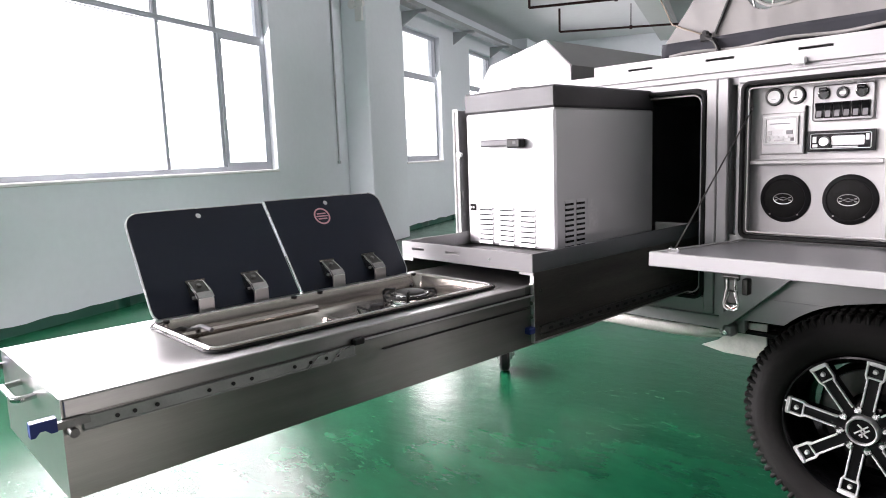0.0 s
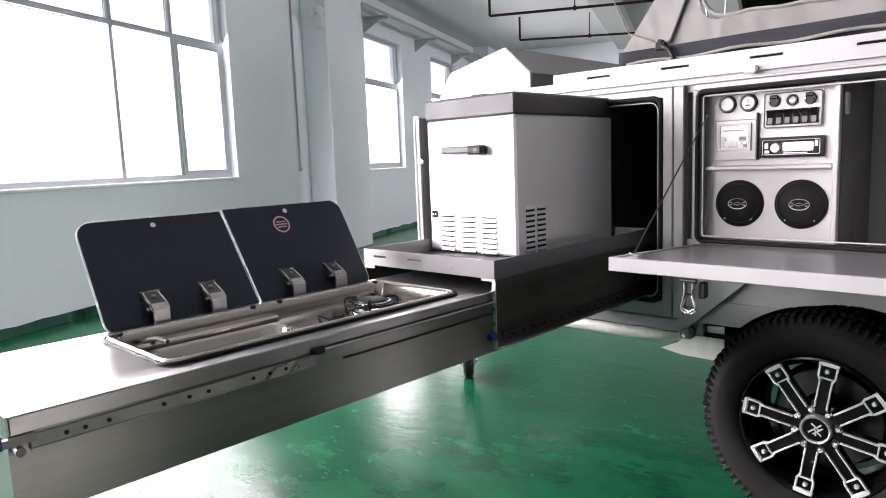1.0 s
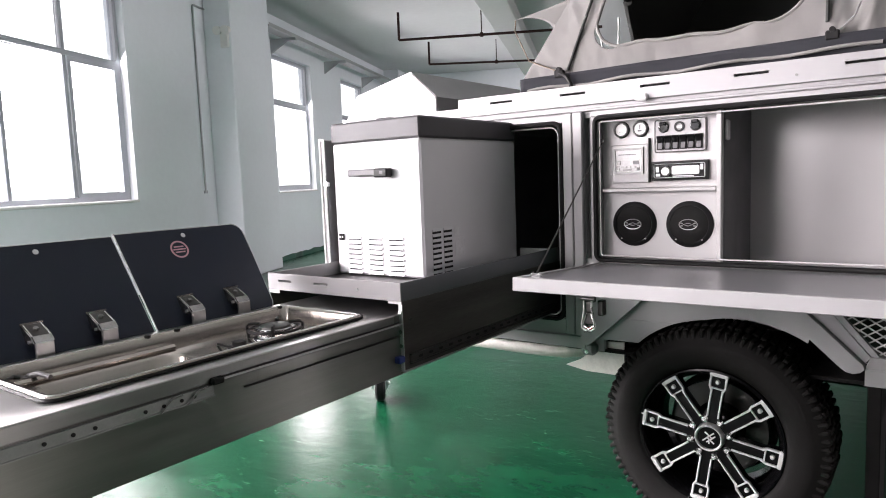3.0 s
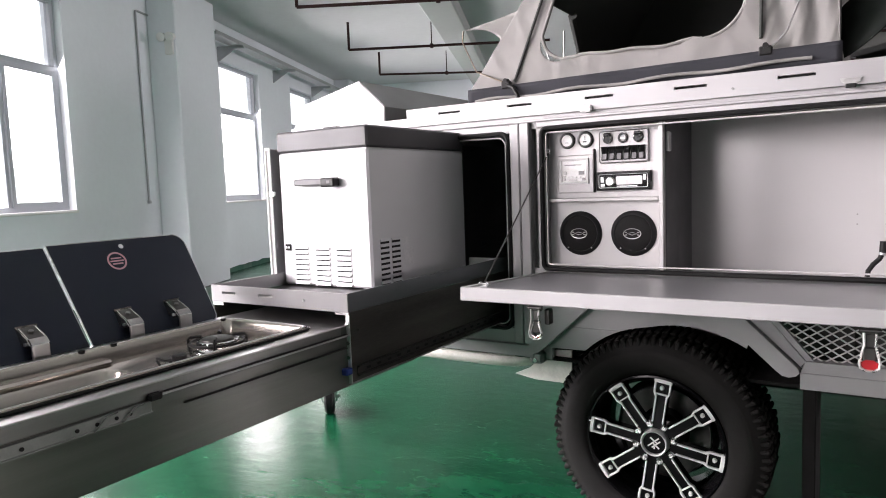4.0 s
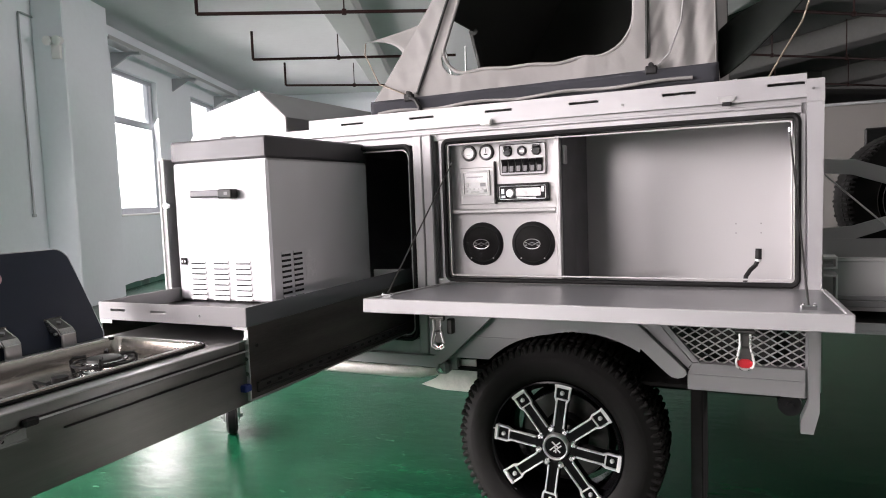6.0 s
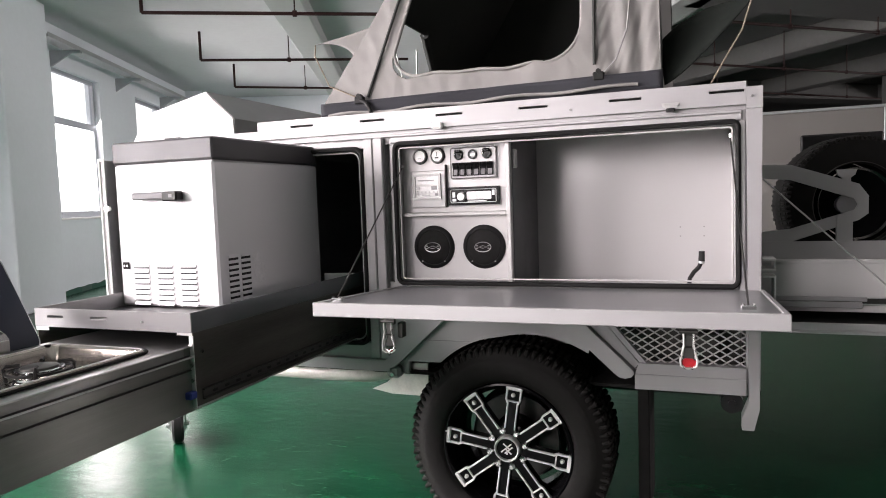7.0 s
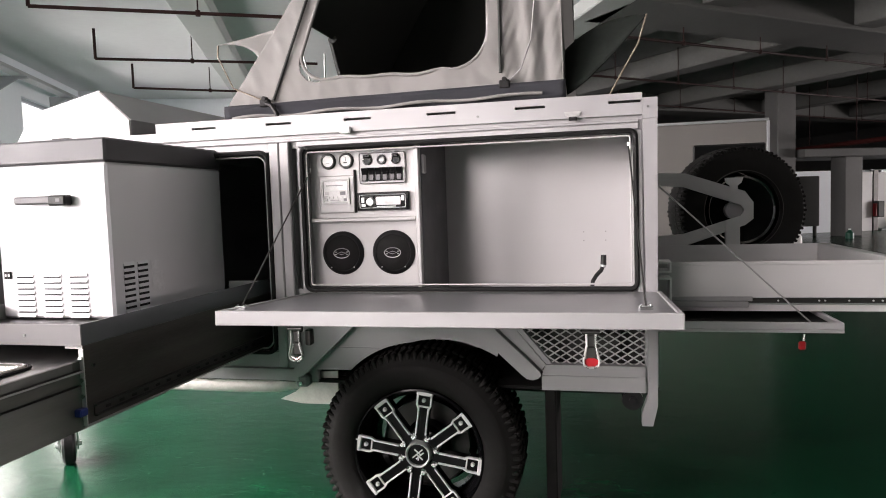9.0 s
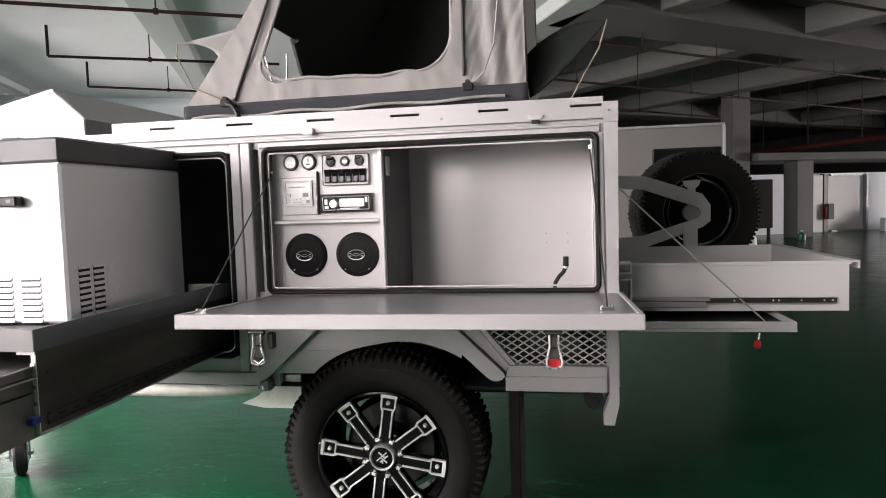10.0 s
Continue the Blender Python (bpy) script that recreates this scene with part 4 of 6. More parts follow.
# blue release levers at the front, bow handle
for x in (KX0 - 0.006, KX1 + 0.014):
    s = Shape()
    s.prism([(KY0 - 0.052, 0.893), (KY0 - 0.012, 0.893), (KY0 - 0.012, 0.869), (KY0 - 0.022, 0.869), (KY0 - 0.030, 0.876), (KY0 - 0.038, 0.876), (KY0 - 0.045, 0.868), (KY0 - 0.052, 0.868)], x - 0.009, x + 0.009, "yz")
    lv = part("release_lever", s, BLUE, kitchen, "blue plastic release lever")
    s = Shape()
    s.box(x - 0.006, x + 0.004, KY0 - 0.016, KY0 + 0.04, 0.869, 0.882)
    s.cyl((x - 0.01, KY0 + 0.012, 0.859), (x + 0.012, KY0 + 0.012, 0.859), 0.008, seg=12)
    part("lever_pin", s, RUNNER, lv)
s = Shape()
s.tube([(-0.985, KY0 + 0.002, 0.882), (-0.985, KY0 - 0.026, 0.880), (-0.977, KY0 - 0.035, 0.880), (-0.878, KY0 - 0.035, 0.880), (-0.870, KY0 - 0.026, 0.880), (-0.870, KY0 + 0.002, 0.882)], 0.0065, seg=10)
part("bow_handle", s, CHROME, kitchen, "chrome bow handle")

# pressed sink and hob tray
BY0, BY1 = -1.862, -1.470   # bowl
s = Shape()


def ring(z, inset, r):
    return [(x, y, z) for x, y in rounded(SX0 + inset, SX1 - inset, SY0 + inset, SY1 - inset, r, 5)]


def bowl(z, inset, r):
    return [(x, y, z) for x, y in rounded(SX0 + 0.075 + inset, SX1 - 0.030 - inset, BY0 + inset, BY1 - inset, r, 5)]


loops = [ring(KZ1 + 0.001, -0.004, 0.030), ring(KZ1 + 0.009, 0.0, 0.030), ring(KZ1 + 0.010, 0.012, 0.026), ring(KZ1 + 0.004, 0.018, 0.024), ring(KZ1 - 0.030, 0.024, 0.022)]
for a, b in zip(loops, loops[1:]):
    n = len(a)
    s._add(a + b, [(i, (i + 1) % n, n + (i + 1) % n, n + i) for i in range(n)], True)
n = len(loops[-1])
bl = [bowl(KZ1 - 0.030, 0.0, 0.06), bowl(KZ1 - 0.036, 0.006, 0.058), bowl(KZ1 - 0.135, 0.022, 0.05), bowl(KZ1 - 0.142, 0.04, 0.04)]
# tray floor: a band round the bowl, then a flat hob floor
inner, outer = bl[0], loops[-1]
s._add(outer + inner, [(i, (i + 1) % n, n + (i + 1) % n, n + i) for i in range(n)], False)
for a, b in zip(bl, bl[1:]):
    s._add(a + b, [(i, (i + 1) % n, n + (i + 1) % n, n + i) for i in range(n)], True)
s._add(bl[-1], [tuple(range(n))])
sink = part("sink_tray", s, SINK, kitchen, "pressed stainless sink and hob tray", sharp=50)
s = Shape()
s.box(SX0 + 0.020, SX0 + 0.070, SY0 + 0.045, -1.452, KZ1 - 0.0305, KZ1 - 0.014, bev=0.006)
part("tray_shelf", s, SINK, sink)
for y in (SY0 + 0.035, -1.50, -1.415, -1.06):
    s = Shape()
    s.cyl((SX0 + 0.012, y, KZ1 + 0.006), (SX0 + 0.012, y, KZ1 + 0.012), 0.008, seg=12)
    part("rubber_plug", s, RUBBER, sink)
# black ring stands for the dark reflection line under the near rim
s = Shape()
s.tube([(x, y, KZ1 + 0.0035) for x, y in rounded(SX0 - 0.005, SX1 + 0.006, SY0 - 0.005, SY1 + 0.006, 0.034)], 0.0045, closed=True, seg=6)
part("tray_dark_line", s, RUBBER, sink)
s = Shape()
s.tube([(x, y, KZ1 + 0.0088) for x, y in rounded(SX0 + 0.004, SX1 - 0.004, SY0 + 0.004, SY1 - 0.004, 0.028)], 0.0032, closed=True, seg=8)
part("tray_rim", s, STEEL, sink)
s = Shape()
s.cyl((-0.92, -1.80, KZ1 - 0.1415), (-0.92, -1.80, KZ1 - 0.137), 0.03, seg=24)
s.cyl((-0.92, -1.80, KZ1 - 0.137), (-0.92, -1.80, KZ1 - 0.130), 0.018, seg=20)
part("drain", s, CHROME, sink)
# flat dark colour stands in for the dark reflections of the chrome
s = Shape()
s.cyl((-1.05, -1.805, KZ1 - 0.03), (-1.05, -1.805, KZ1 - 0.012), 0.014, seg=16)
s.tube([(-1.05, -1.805, KZ1 - 0.012), (-1.02, -1.795, KZ1 - 0.004), (-0.985, -1.785, KZ1 - 0.010)], 0.006, seg=8)
s.tube([(-1.05, -1.805, KZ1 - 0.016), (-1.07, -1.825, KZ1 - 0.010), (-1.068, -1.850, KZ1 - 0.016)], 0.004, seg=8)
part("folding_tap", s, FLAT_GREY, kitchen, "folding chrome tap with dark reflections painted flat")

# burner with pan support
bc = Vector((-0.905, -1.228, KZ1 - 0.030))
s = Shape()
s.lathe([(0.050, 0.030), (0.053, 0.028), (0.055, 0.016), (0.055, 0.012), (0.064, 0.005), (0.066, 0.0)], bc, (0, 0, 1), seg=32)
for i in range(24):
    a = 2 * math.pi * i / 24
    s.cyl(bc + Vector((0.054 * math.cos(a), 0.054 * math.sin(a), 0.013)), bc + Vector((0.053 * math.cos(a), 0.053 * math.sin(a), 0.029)), 0.0036, seg=6)
s.mi = 1
s.lathe([(0.0, 0.037), (0.030, 0.037), (0.041, 0.034), (0.044, 0.029), (0.050, 0.029)], bc, (0, 0, 1), seg=32)
burner = part("burner", s, [CHROME, DARK_STEEL], kitchen, "round gas burner with steel cap")
s = Shape()
s.tube([bc + Vector((0.072 * math.cos(a), 0.072 * math.sin(a), 0.024)) for a in [2 * math.pi * i / 28 for i in range(28)]], 0.0042, closed=True, seg=6)
for i in range(4):
    a = math.pi / 4 + i * math.pi / 2
    u = Vector((math.cos(a), math.sin(a), 0))
    s.tube([bc + u * 0.072 + Vector((0, 0, 0.002)), bc + u * 0.076 + Vector((0, 0, 0.034)), bc + u * 0.070 + Vector((0, 0, 0.040)), bc + u * 0.040 + Vector((0, 0, 0.040))], 0.0045, seg=6)
part("pan_support", s, PLASTIC, burner, "black wire pan support")
s = Shape()
s.cyl((-0.835, -1.400, KZ1 - 0.03), (-0.835, -1.400, KZ1 - 0.008), 0.030, seg=20)
s.cyl((-0.835, -1.400, KZ1 - 0.012), (-0.835, -1.400, KZ1 + 0.004), 0.018, seg=16)
s.tube([(-0.873, -1.425, KZ1 - 0.026), (-0.878, -1.435, KZ1 - 0.004), (-0.853, -1.45, KZ1 + 0.004), (-0.823, -1.435, KZ1 - 0.004), (-0.818, -1.395, KZ1 - 0.024)], 0.003, seg=6)
part("gas_knob", s, PLASTIC, kitchen, "black gas control knob")
s = Shape()
s.cyl((-0.79, -1.39, KZ1 - 0.03), (-0.79, -1.39, KZ1 - 0.018), 0.010, seg=14)
s.cyl((-0.80, -1.345, KZ1 - 0.03), (-0.80, -1.345, KZ1 - 0.022), 0.012, seg=14)
part("igniter", s, CHROME, kitchen)
s = Shape()
s.box(-0.84, -0.81, -1.10, -1.07, KZ1 - 0.03, KZ1 - 0.008, bev=0.004)
part("tray_stop", s, CHROME, kitchen)


def glass_lid(y0, y1, logo):
    """A tilted smoked-glass lid with a polished edge, finger hole and two spring hinges."""
    L = 0.299 if logo else 0.293
    M = pose(-1.170, 0, KZ1 + 0.008, 0, -30.5, 0)
    pts = rounded(y0, y1, -0.025, L, 0.04, 8)
    if logo:
        keep = [p for p in rounded(y0, y1, -0.025, L, 0.04, 8) if not (p[0] < y0 + 0.041)]
        pts = [p for p in keep if p[1] > L / 2] + [(y0 - 0.021, L), (y0, -0.025)] + [p for p in keep if p[1] < L / 2]
    else:
        pts = [p for p in rounded(y0, y1, -0.025, L, 0.04, 8) if not (p[0] > y1 - 0.041)]
        pts = [(y1, -0.025), (y1 - 0.021, L)] + pts
    sh = Shape()
    sh.prism(pts, -0.0028, 0.0028, "yz", m=M)
    lid = part("glass_lid", sh, GLASS_LID, kitchen, "smoked dark glass lid folded open")
    sh = Shape()
    sh.tube([M @ Vector((0.0, p[0], p[1])) for p in pts], 0.0034, seg=6, closed=True)
    part("lid_edge", sh, LID_EDGE, lid)
    ym = (y0 + y1) / 2 - 0.026
    sh = Shape()
    sh.cyl(M @ Vector((0.002, ym + 0.01, L - 0.025)), M @ Vector((0.006, ym + 0.01, L - 0.025)), 0.0075, seg=16)
    part("lid_button", sh, CHROME, lid)
    for hy in ((y0 + 0.105, y1 - 0.161) if not logo else (y0 + 0.090, y1 - 0.161)):
        sh = Shape()
        sh.prism([(0.003, 0.030), (0.020, 0.012), (0.040, 0.012), (0.036, 0.030), (0.009, 0.072), (0.003, 0.075)], hy, hy + 0.003, "xz", m=M @ Matrix())
        sh.prism([(0.003, 0.030), (0.020, 0.012), (0.040, 0.012), (0.036, 0.030), (0.009, 0.072), (0.003, 0.075)], hy + 0.046, hy + 0.049, "xz", m=M)
        sh.prism([(0.0092, 0.0722), (0.036, 0.0302), (0.037, 0.0307), (0.0100, 0.0735)], hy + 0.0032, hy + 0.0458, "xz", m=M)
        sh.prism([(0.0075, 0.0735), (0.0105, 0.078), (0.0085, 0.0785), (0.0045, 0.0755)], hy - 0.002, hy + 0.051, "xz", m=M)
        sh.prism([(0.040, 0.010), (0.036, 0.0302), (0.039, 0.0302), (0.043, 0.010)], hy + 0.004, hy + 0.045, "xz", m=M)
        # dark steel stands for shade inside the bracket and the plate's dark reflection
        sh.mi = 1
        sh.prism([(0.0102, 0.0722), (0.037, 0.0307), (0.0375, 0.0310), (0.0106, 0.0728)], hy + 0.006, hy + 0.043, "xz", m=M)
        sh.prism([(0.006, 0.030), (0.020, 0.016), (0.034, 0.016), (0.031, 0.028), (0.010, 0.062)], hy + 0.0035, hy + 0.0455, "xz", m=M)
        h = part("lid_hinge", sh, [HINGE, DARK_STEEL], lid, "bent stainless spring hinge")
        sh = Shape()
        p = M @ Vector((0.046, hy + 0.0245, 0.005))
        sh.box(p.x - 0.012, p.x - 0.002, p.y - 0.021, p.y + 0.021, KZ1 - 0.025, p.z + 0.003, bev=0.002)
        sh.cyl(M @ Vector((0.026, hy - 0.004, 0.022)), M @ Vector((0.026, hy + 0.053, 0.022)), 0.004, seg=10)
        sh.mi = 1
        sh.cyl(M @ Vector((0.022, hy + 0.023, 0.052)), M @ Vector((0.028, hy + 0.023, 0.056)), 0.006, seg=12)
        part("hinge_leg", sh, [STEEL, RUNNER], lid)
    if logo:
        sh = Shape()
        ym -= 0.014
        c0 = M @ Vector((0.0032, ym - 0.004, L - 0.070))
        ax = (M.to_3x3() @ Vector((1, 0, 0)))
        sh.lathe([(0.024, 0.0), (0.024, 0.0012), (0.029, 0.0012), (0.029, 0.0)], c0, ax, seg=32)
        for k in (-1, 0, 1):
            w = 0.016 if k else 0.021
            sh.box(0.0032, 0.0042, ym - 0.004 - w, ym - 0.004 + w, L - 0.070 + k * 0.009 - 0.002, L - 0.070 + k * 0.009 + 0.002, m=M)
        part("round_sticker", sh, PINK, lid, "round red and white sticker")


glass_lid(-1.856, -1.432, False)
glass_lid(-1.423, -1.014, True)

# ---- fridge slide ----
slide = thing("fridge_slide", (-0.95, -0.45, 0.76), "pulled-out grey steel fridge slide above the kitchen drawer", "drawer slide")
TX0, TX1, TY0 = -1.272, -0.684, -0.945
s = Shape()
s.plate((TX0, TX1, 0.952, 1.007), [(TX0 + 0.052, TX0 + 0.115, 0.979, 0.987), (TX0 + 0.222, TX0 + 0.287, 0.979, 0.987)], TY0, TY0 + 0.004)
part("tray_front", s, GREY, slide)
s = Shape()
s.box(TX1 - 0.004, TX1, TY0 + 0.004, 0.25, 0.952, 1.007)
part("tray_side", s, TRAY_SHADED, slide)
s = Shape()
s.box(TX0, TX0 + 0.004, TY0 + 0.004, -0.022, 0.952, 1.007)
part("tray_side", s, GREY, slide)
s = Shape()
s.box(TX0 + 0.004, TX1 - 0.004, TY0 + 0.004, -0.022, 0.952, 0.960)
s.box(DX0 + 0.012, TX1 - 0.004, -0.022, 0.25, 0.952, 0.960)
part("tray_floor", s, DARK_STEEL, slide)
s = Shape()
s.box(-0.86, TX1 - 0.006, 0.06, 0.075, 0.9605, 1.0, bev=0.002)
part("tray_stop", s, WHITE, slide, "white stop bar at the back of the tray")
s = Shape()
s.cyl((TX0 + 0.417, TY0 - 0.003, 0.978), (TX0 + 0.417, TY0, 0.978), 0.004, seg=8)
part("tray_rivet", s, ZINC, slide)
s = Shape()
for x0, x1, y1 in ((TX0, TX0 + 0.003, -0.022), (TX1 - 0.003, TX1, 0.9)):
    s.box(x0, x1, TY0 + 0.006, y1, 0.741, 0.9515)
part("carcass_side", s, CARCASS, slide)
s = Shape()
s.box(TX1 - 0.055, TX1 - 0.0035, TY0 + 0.006, TY0 + 0.009, 0.943, 0.9515)
s.box(TX1 - 0.012, TX1 + 0.001, TY0 + 0.003, TY0 + 0.0058, 0.741, 0.943)
part("carcass_lip", s, NUT, slide)
s = Shape()
s.box(TX0 - 0.001, TX0 + 0.05, TY0 + 0.003, TY0 + 0.0058, 0.940, 0.9515)
part("carcass_lip", s, NUT, slide)
s = Shape()
s.box(TX1, TX1 + 0.010, TY0 + 0.03, 0.0, 0.760, 0.764)
s.box(TX1, TX1 + 0.010, TY0 + 0.03, 0.0, 0.786, 0.790)
s.box(TX1, TX1 + 0.003, TY0 + 0.03, 0.0, 0.764, 0.786)
part("lower_runner", s, DARK_STEEL, slide)
s = Shape()
s.box(TX1, TX1 + 0.003, TY0 + 0.006, 0.0, 0.741, 0.7455)
part("carcass_edge", s, ZINC, slide)
for k in range(16):
    y = TY0 + 0.07 + k * 0.052
    s = Shape()
    s.box(TX1 + 0.0025, TX1 + 0.0045, y, y + 0.018, 0.771, 0.779)
    part("runner_slot", s, PLASTIC, slide)
s = Shape()
s.box(TX1 - 0.05, TX1 + 0.008, TY0 - 0.025, TY0 + 0.002, 0.772, 0.792, bev=0.003)
part("release_lever", s, BLUE, slide, "blue plastic release lever")
for z in (0.918, 0.862, 0.820):
    s = Shape()
    s.cyl((TX1 - 0.006, TY0 - 0.001, z), (TX1 - 0.006, TY0 + 0.004, z), 0.006, seg=10)
    part("carcass_bolt", s, CHROME, slide)
s = Shape()
s.cyl((TX1, TY0 + 0.035, 0.895), (TX1 + 0.005, TY0 + 0.035, 0.895), 0.005, seg=10)
part("carcass_bolt", s, CHROME, slide)

# ---- fridge ----
FX0, FX1, FY0, FY1, FZ0, FZ1 = -1.267, -0.848, -0.615, 0.020, 0.961, 1.522
fridge = thing("portable_fridge", ((FX0 + FX1) / 2, -0.27, FZ0), "white portable fridge with dark grey lid on the slide tray", "fridge")
s = Shape()
s.box(FX0, FX1, FY0, FY1, FZ0 + 0.002, 1.447, bev=0.008)
part("body", s, FRIDGE, fridge)
s = Shape()
s.box(FX0 - 0.003, FX1 + 0.003, FY0 - 0.003, FY1 + 0.003, 1.4475, FZ1, bev=0.007)
part("lid", s, FRIDGE_LID, fridge, "dark grey plastic lid")
s = Shape()
s.box(FX0 + 0.21, FX0 + 0.27, FY0 + 0.02, FY0 + 0.06, FZ1, FZ1 + 0.006, bev=0.002)
part("lid_latch", s, PLASTIC, fridge)
s = Shape()
s.box(-1.168, -0.985, FY0 - 0.030, FY0 - 0.012, 1.324, 1.349, bev=0.005)
s.box(-1.161, -1.146, FY0 - 0.013, FY0, 1.326, 1.343)
s.mi = 1
s.box(-1.036, -0.972, FY0 - 0.036, FY0 - 0.0005, 1.318, 1.350, bev=0.005)
part("carry_handle", s, [FLAT_GREY, PLASTIC], fridge, "dark plastic carry handle")
s = Shape()
s.box(-1.004, -0.990, FY0 - 0.0368, FY0 - 0.036, 1.330, 1.340)
part("handle_badge", s, FLAT_GREY, fridge)


def louvre(x, z, w, side=False):
    sh = Shape()
    pr = [(0.0, 0.0), (0.0, 0.011), (-0.0055, 0.0015), (-0.0055, 0.0)]
    if side:
        sh.prism([(FX1 - p[0], z + p[1]) for p in pr], x, x + w, "xz")
        sh.mi = 1
        sh.box(FX1 + 0.0002, FX1 + 0.0012, x + 0.001, x + w - 0.001, z - 0.0085, z - 0.0005)
    else:
        sh.prism([(FY0 + p[0], z + p[1]) for p in pr], x, x + w, "yz")
        # thin dark strip painted as the shadow line under each front hood
        sh.mi = 1
        sh.box(x + 0.003, x + w - 0.003, FY0 - 0.0012, FY0 - 0.0002, z - 0.0048, z - 0.0005)
    part("vent_louvre", sh, [FRIDGE, PLASTIC], fridge)


for k in range(8):
    for x in (-1.207, -1.105, -1.007):
        louvre(x, 1.097 - 0.0185 * k, 0.069)
for k in range(9):
    for y in (-0.566, -0.500):
        louvre(y, 1.122 - 0.0185 * k, 0.052, True)
s = Shape()
s.box(-1.249, -1.223, FY0 - 0.005, FY0 - 0.0005, 1.090, 1.114, bev=0.001)
s.mi = 1
for x in (-1.242, -1.230):
    s.box(x - 0.003, x + 0.003, FY0 - 0.0058, FY0 - 0.005, 1.098, 1.105)
part("power_socket", s, [MESH_BLACK, WHITE], fridge)
s = Shape()
s.box(FX1 + 0.0003, FX1 + 0.0012, -0.432, -0.390, 1.098, 1.130)
s.box(FX1 + 0.0003, FX1 + 0.0012, -0.430, -0.365, 1.02, 1.09)
part("rating_label", s, WORN_LABEL, fridge, "small worn rating label")

# ---- control fittings ----
def speaker(x):
    z, y = 1.108, 0.052
    t = thing("speaker", (x, y, z), "round black mesh speaker set in the control panel", "speaker", group="panel speakers")
    s = Shape()
    s.lathe([(0.0, 0.020), (0.03, 0.020), (0.055, 0.016), (0.068, 0.010)], (x, y, z), seg=48)
    part("grille", s, MESH_BLACK, t, "black mesh grille")
    s = Shape()
    s.lathe([(0.066, 0.009), (0.070, 0.013), (0.079, 0.010), (0.084, 0.004), (0.084, 0.0)], (x, y, z), seg=48)
    part("surround", s, PLASTIC, t)
    s = Shape()
    for k, r in ((1, 0.0015), (-1, 0.0015)):
        s.tube([(x + 0.032 * math.cos(a), y - 0.021, z + 0.0185 * math.sin(a) * k) for a in [math.pi * i / 12 for i in range(13)]], r, seg=6)
    s.tube([(x - 0.018, y - 0.021, z), (x, y - 0.021, z + 0.005), (x + 0.018, y - 0.021, z), (x, y - 0.021, z - 0.005)], 0.0014, seg=6, closed=True)
    for a in (20, 160, 200, 340):
        s.cyl((x + 0.028 * math.cos(radians(a)), y - 0.022, z + 0.015 * math.sin(radians(a))), (x + 0.020 * math.cos(radians(a)), y - 0.022, z + 0.012 * math.sin(radians(a))), 0.002, seg=6)
    part("badge", s, SATIN, t, "silver oval badge")
    for a in (-50, -130):
        s = Shape()
        u = (x + 0.0715 * math.cos(radians(a)), y - 0.013, z + 0.0715 * math.sin(radians(a)))
        s.cyl(u, (u[0], u[1] - 0.002, u[2]), 0.003, seg=8)
        part("screw", s, LATCH, t)


speaker(-0.354)
speaker(-0.150)


def gauge(x, z, lit):
    y = 0.05
    t = thing("gauge" if lit else "dial", (x, y, z), "small round white gauge with chrome bezel", "gauge", group="panel gauges")
    s = Shape()
    s.lathe([(0.024, 0.0), (0.028, 0.004), (0.029, 0.012), (0.025, 0.015), (0.023, 0.010)], (x, y, z), seg=32)
    part("bezel", s, SATIN, t)
    s = Shape()
    s.tube([(x + 0.0295 * math.cos(a), y - 0.003, z + 0.0295 * math.sin(a)) for a in [2 * math.pi * i / 28 for i in range(28)]], 0.0016, closed=True, seg=6)
    s.tube([(x + 0.0232 * math.cos(a), y - 0.0105, z + 0.0232 * math.sin(a)) for a in [2 * math.pi * i / 28 for i in range(28)]], 0.0012, closed=True, seg=6)
    part("bezel_shadow_ring", s, PLASTIC, t)
    s = Shape()
    s.lathe([(0.0, 0.009), (0.0235, 0.009)], (x, y, z), seg=32)
    part("dial_face", s, WHITE, t)
    s = Shape()
    s.box(x - 0.008, x + 0.006, y - 0.0105, y - 0.0095, z - 0.010, z - 0.006)
    if not lit:
        s.box(x - 0.001, x + 0.001, y - 0.0105, y - 0.0095, z - 0.002, z + 0.014)
    part("needle", s, PLASTIC if not lit else ZINC, t)


gauge(-0.399, 1.461, True)
gauge(-0.327, 1.461, False)

t = thing("fuse_box", (-0.368, 0.04, 1.29), "clear-covered fuse box on the grey panel", "fuse box")
s = Shape()
s.plate((-0.427, -0.313, 1.296, 1.392), [(-0.419, -0.321, 1.304, 1.384)], 0.0325, 0.0395)
part("frame", s, RUNNER, t)
s = Shape()
s.box(-0.419, -0.321, 0.0355, 0.0392, 1.304, 1.384)
part("cover", s, CLEAR, t, "clear glossy cover")
s = Shape()
s.box(-0.412, -0.328, 0.0335, 0.0353, 1.346, 1.350)
for k in range(5):
    s.box(-0.405 + k * 0.017, -0.395 + k * 0.017, 0.0335, 0.0353, 1.318, 1.326)
part("breakers", s, WHITE, t)
for k, (x0, x1, z0, z1) in enumerate(((-0.414, -0.400, 1.331, 1.344), (-0.352, -0.330, 1.331, 1.344), (-0.414, -0.404, 1.310, 1.328), (-0.338, -0.326, 1.308, 1.320), (-0.392, -0.358, 1.3085, 1.313), (-0.408, -0.340, 1.366, 1.369))):
    s = Shape()
    s.box(x0, x1, 0.0335, 0.0353, z0, z1, bev=0.0005)
    part("breaker_slot", s, SWITCH_FACE if k % 2 else LATCH, t)
s = Shape()
s.box(-0.2955, -0.2905, 0.034, 0.0495, 1.262, 1.425, bev=0.002)
part("side_lip", s, DARK_STEEL, t)

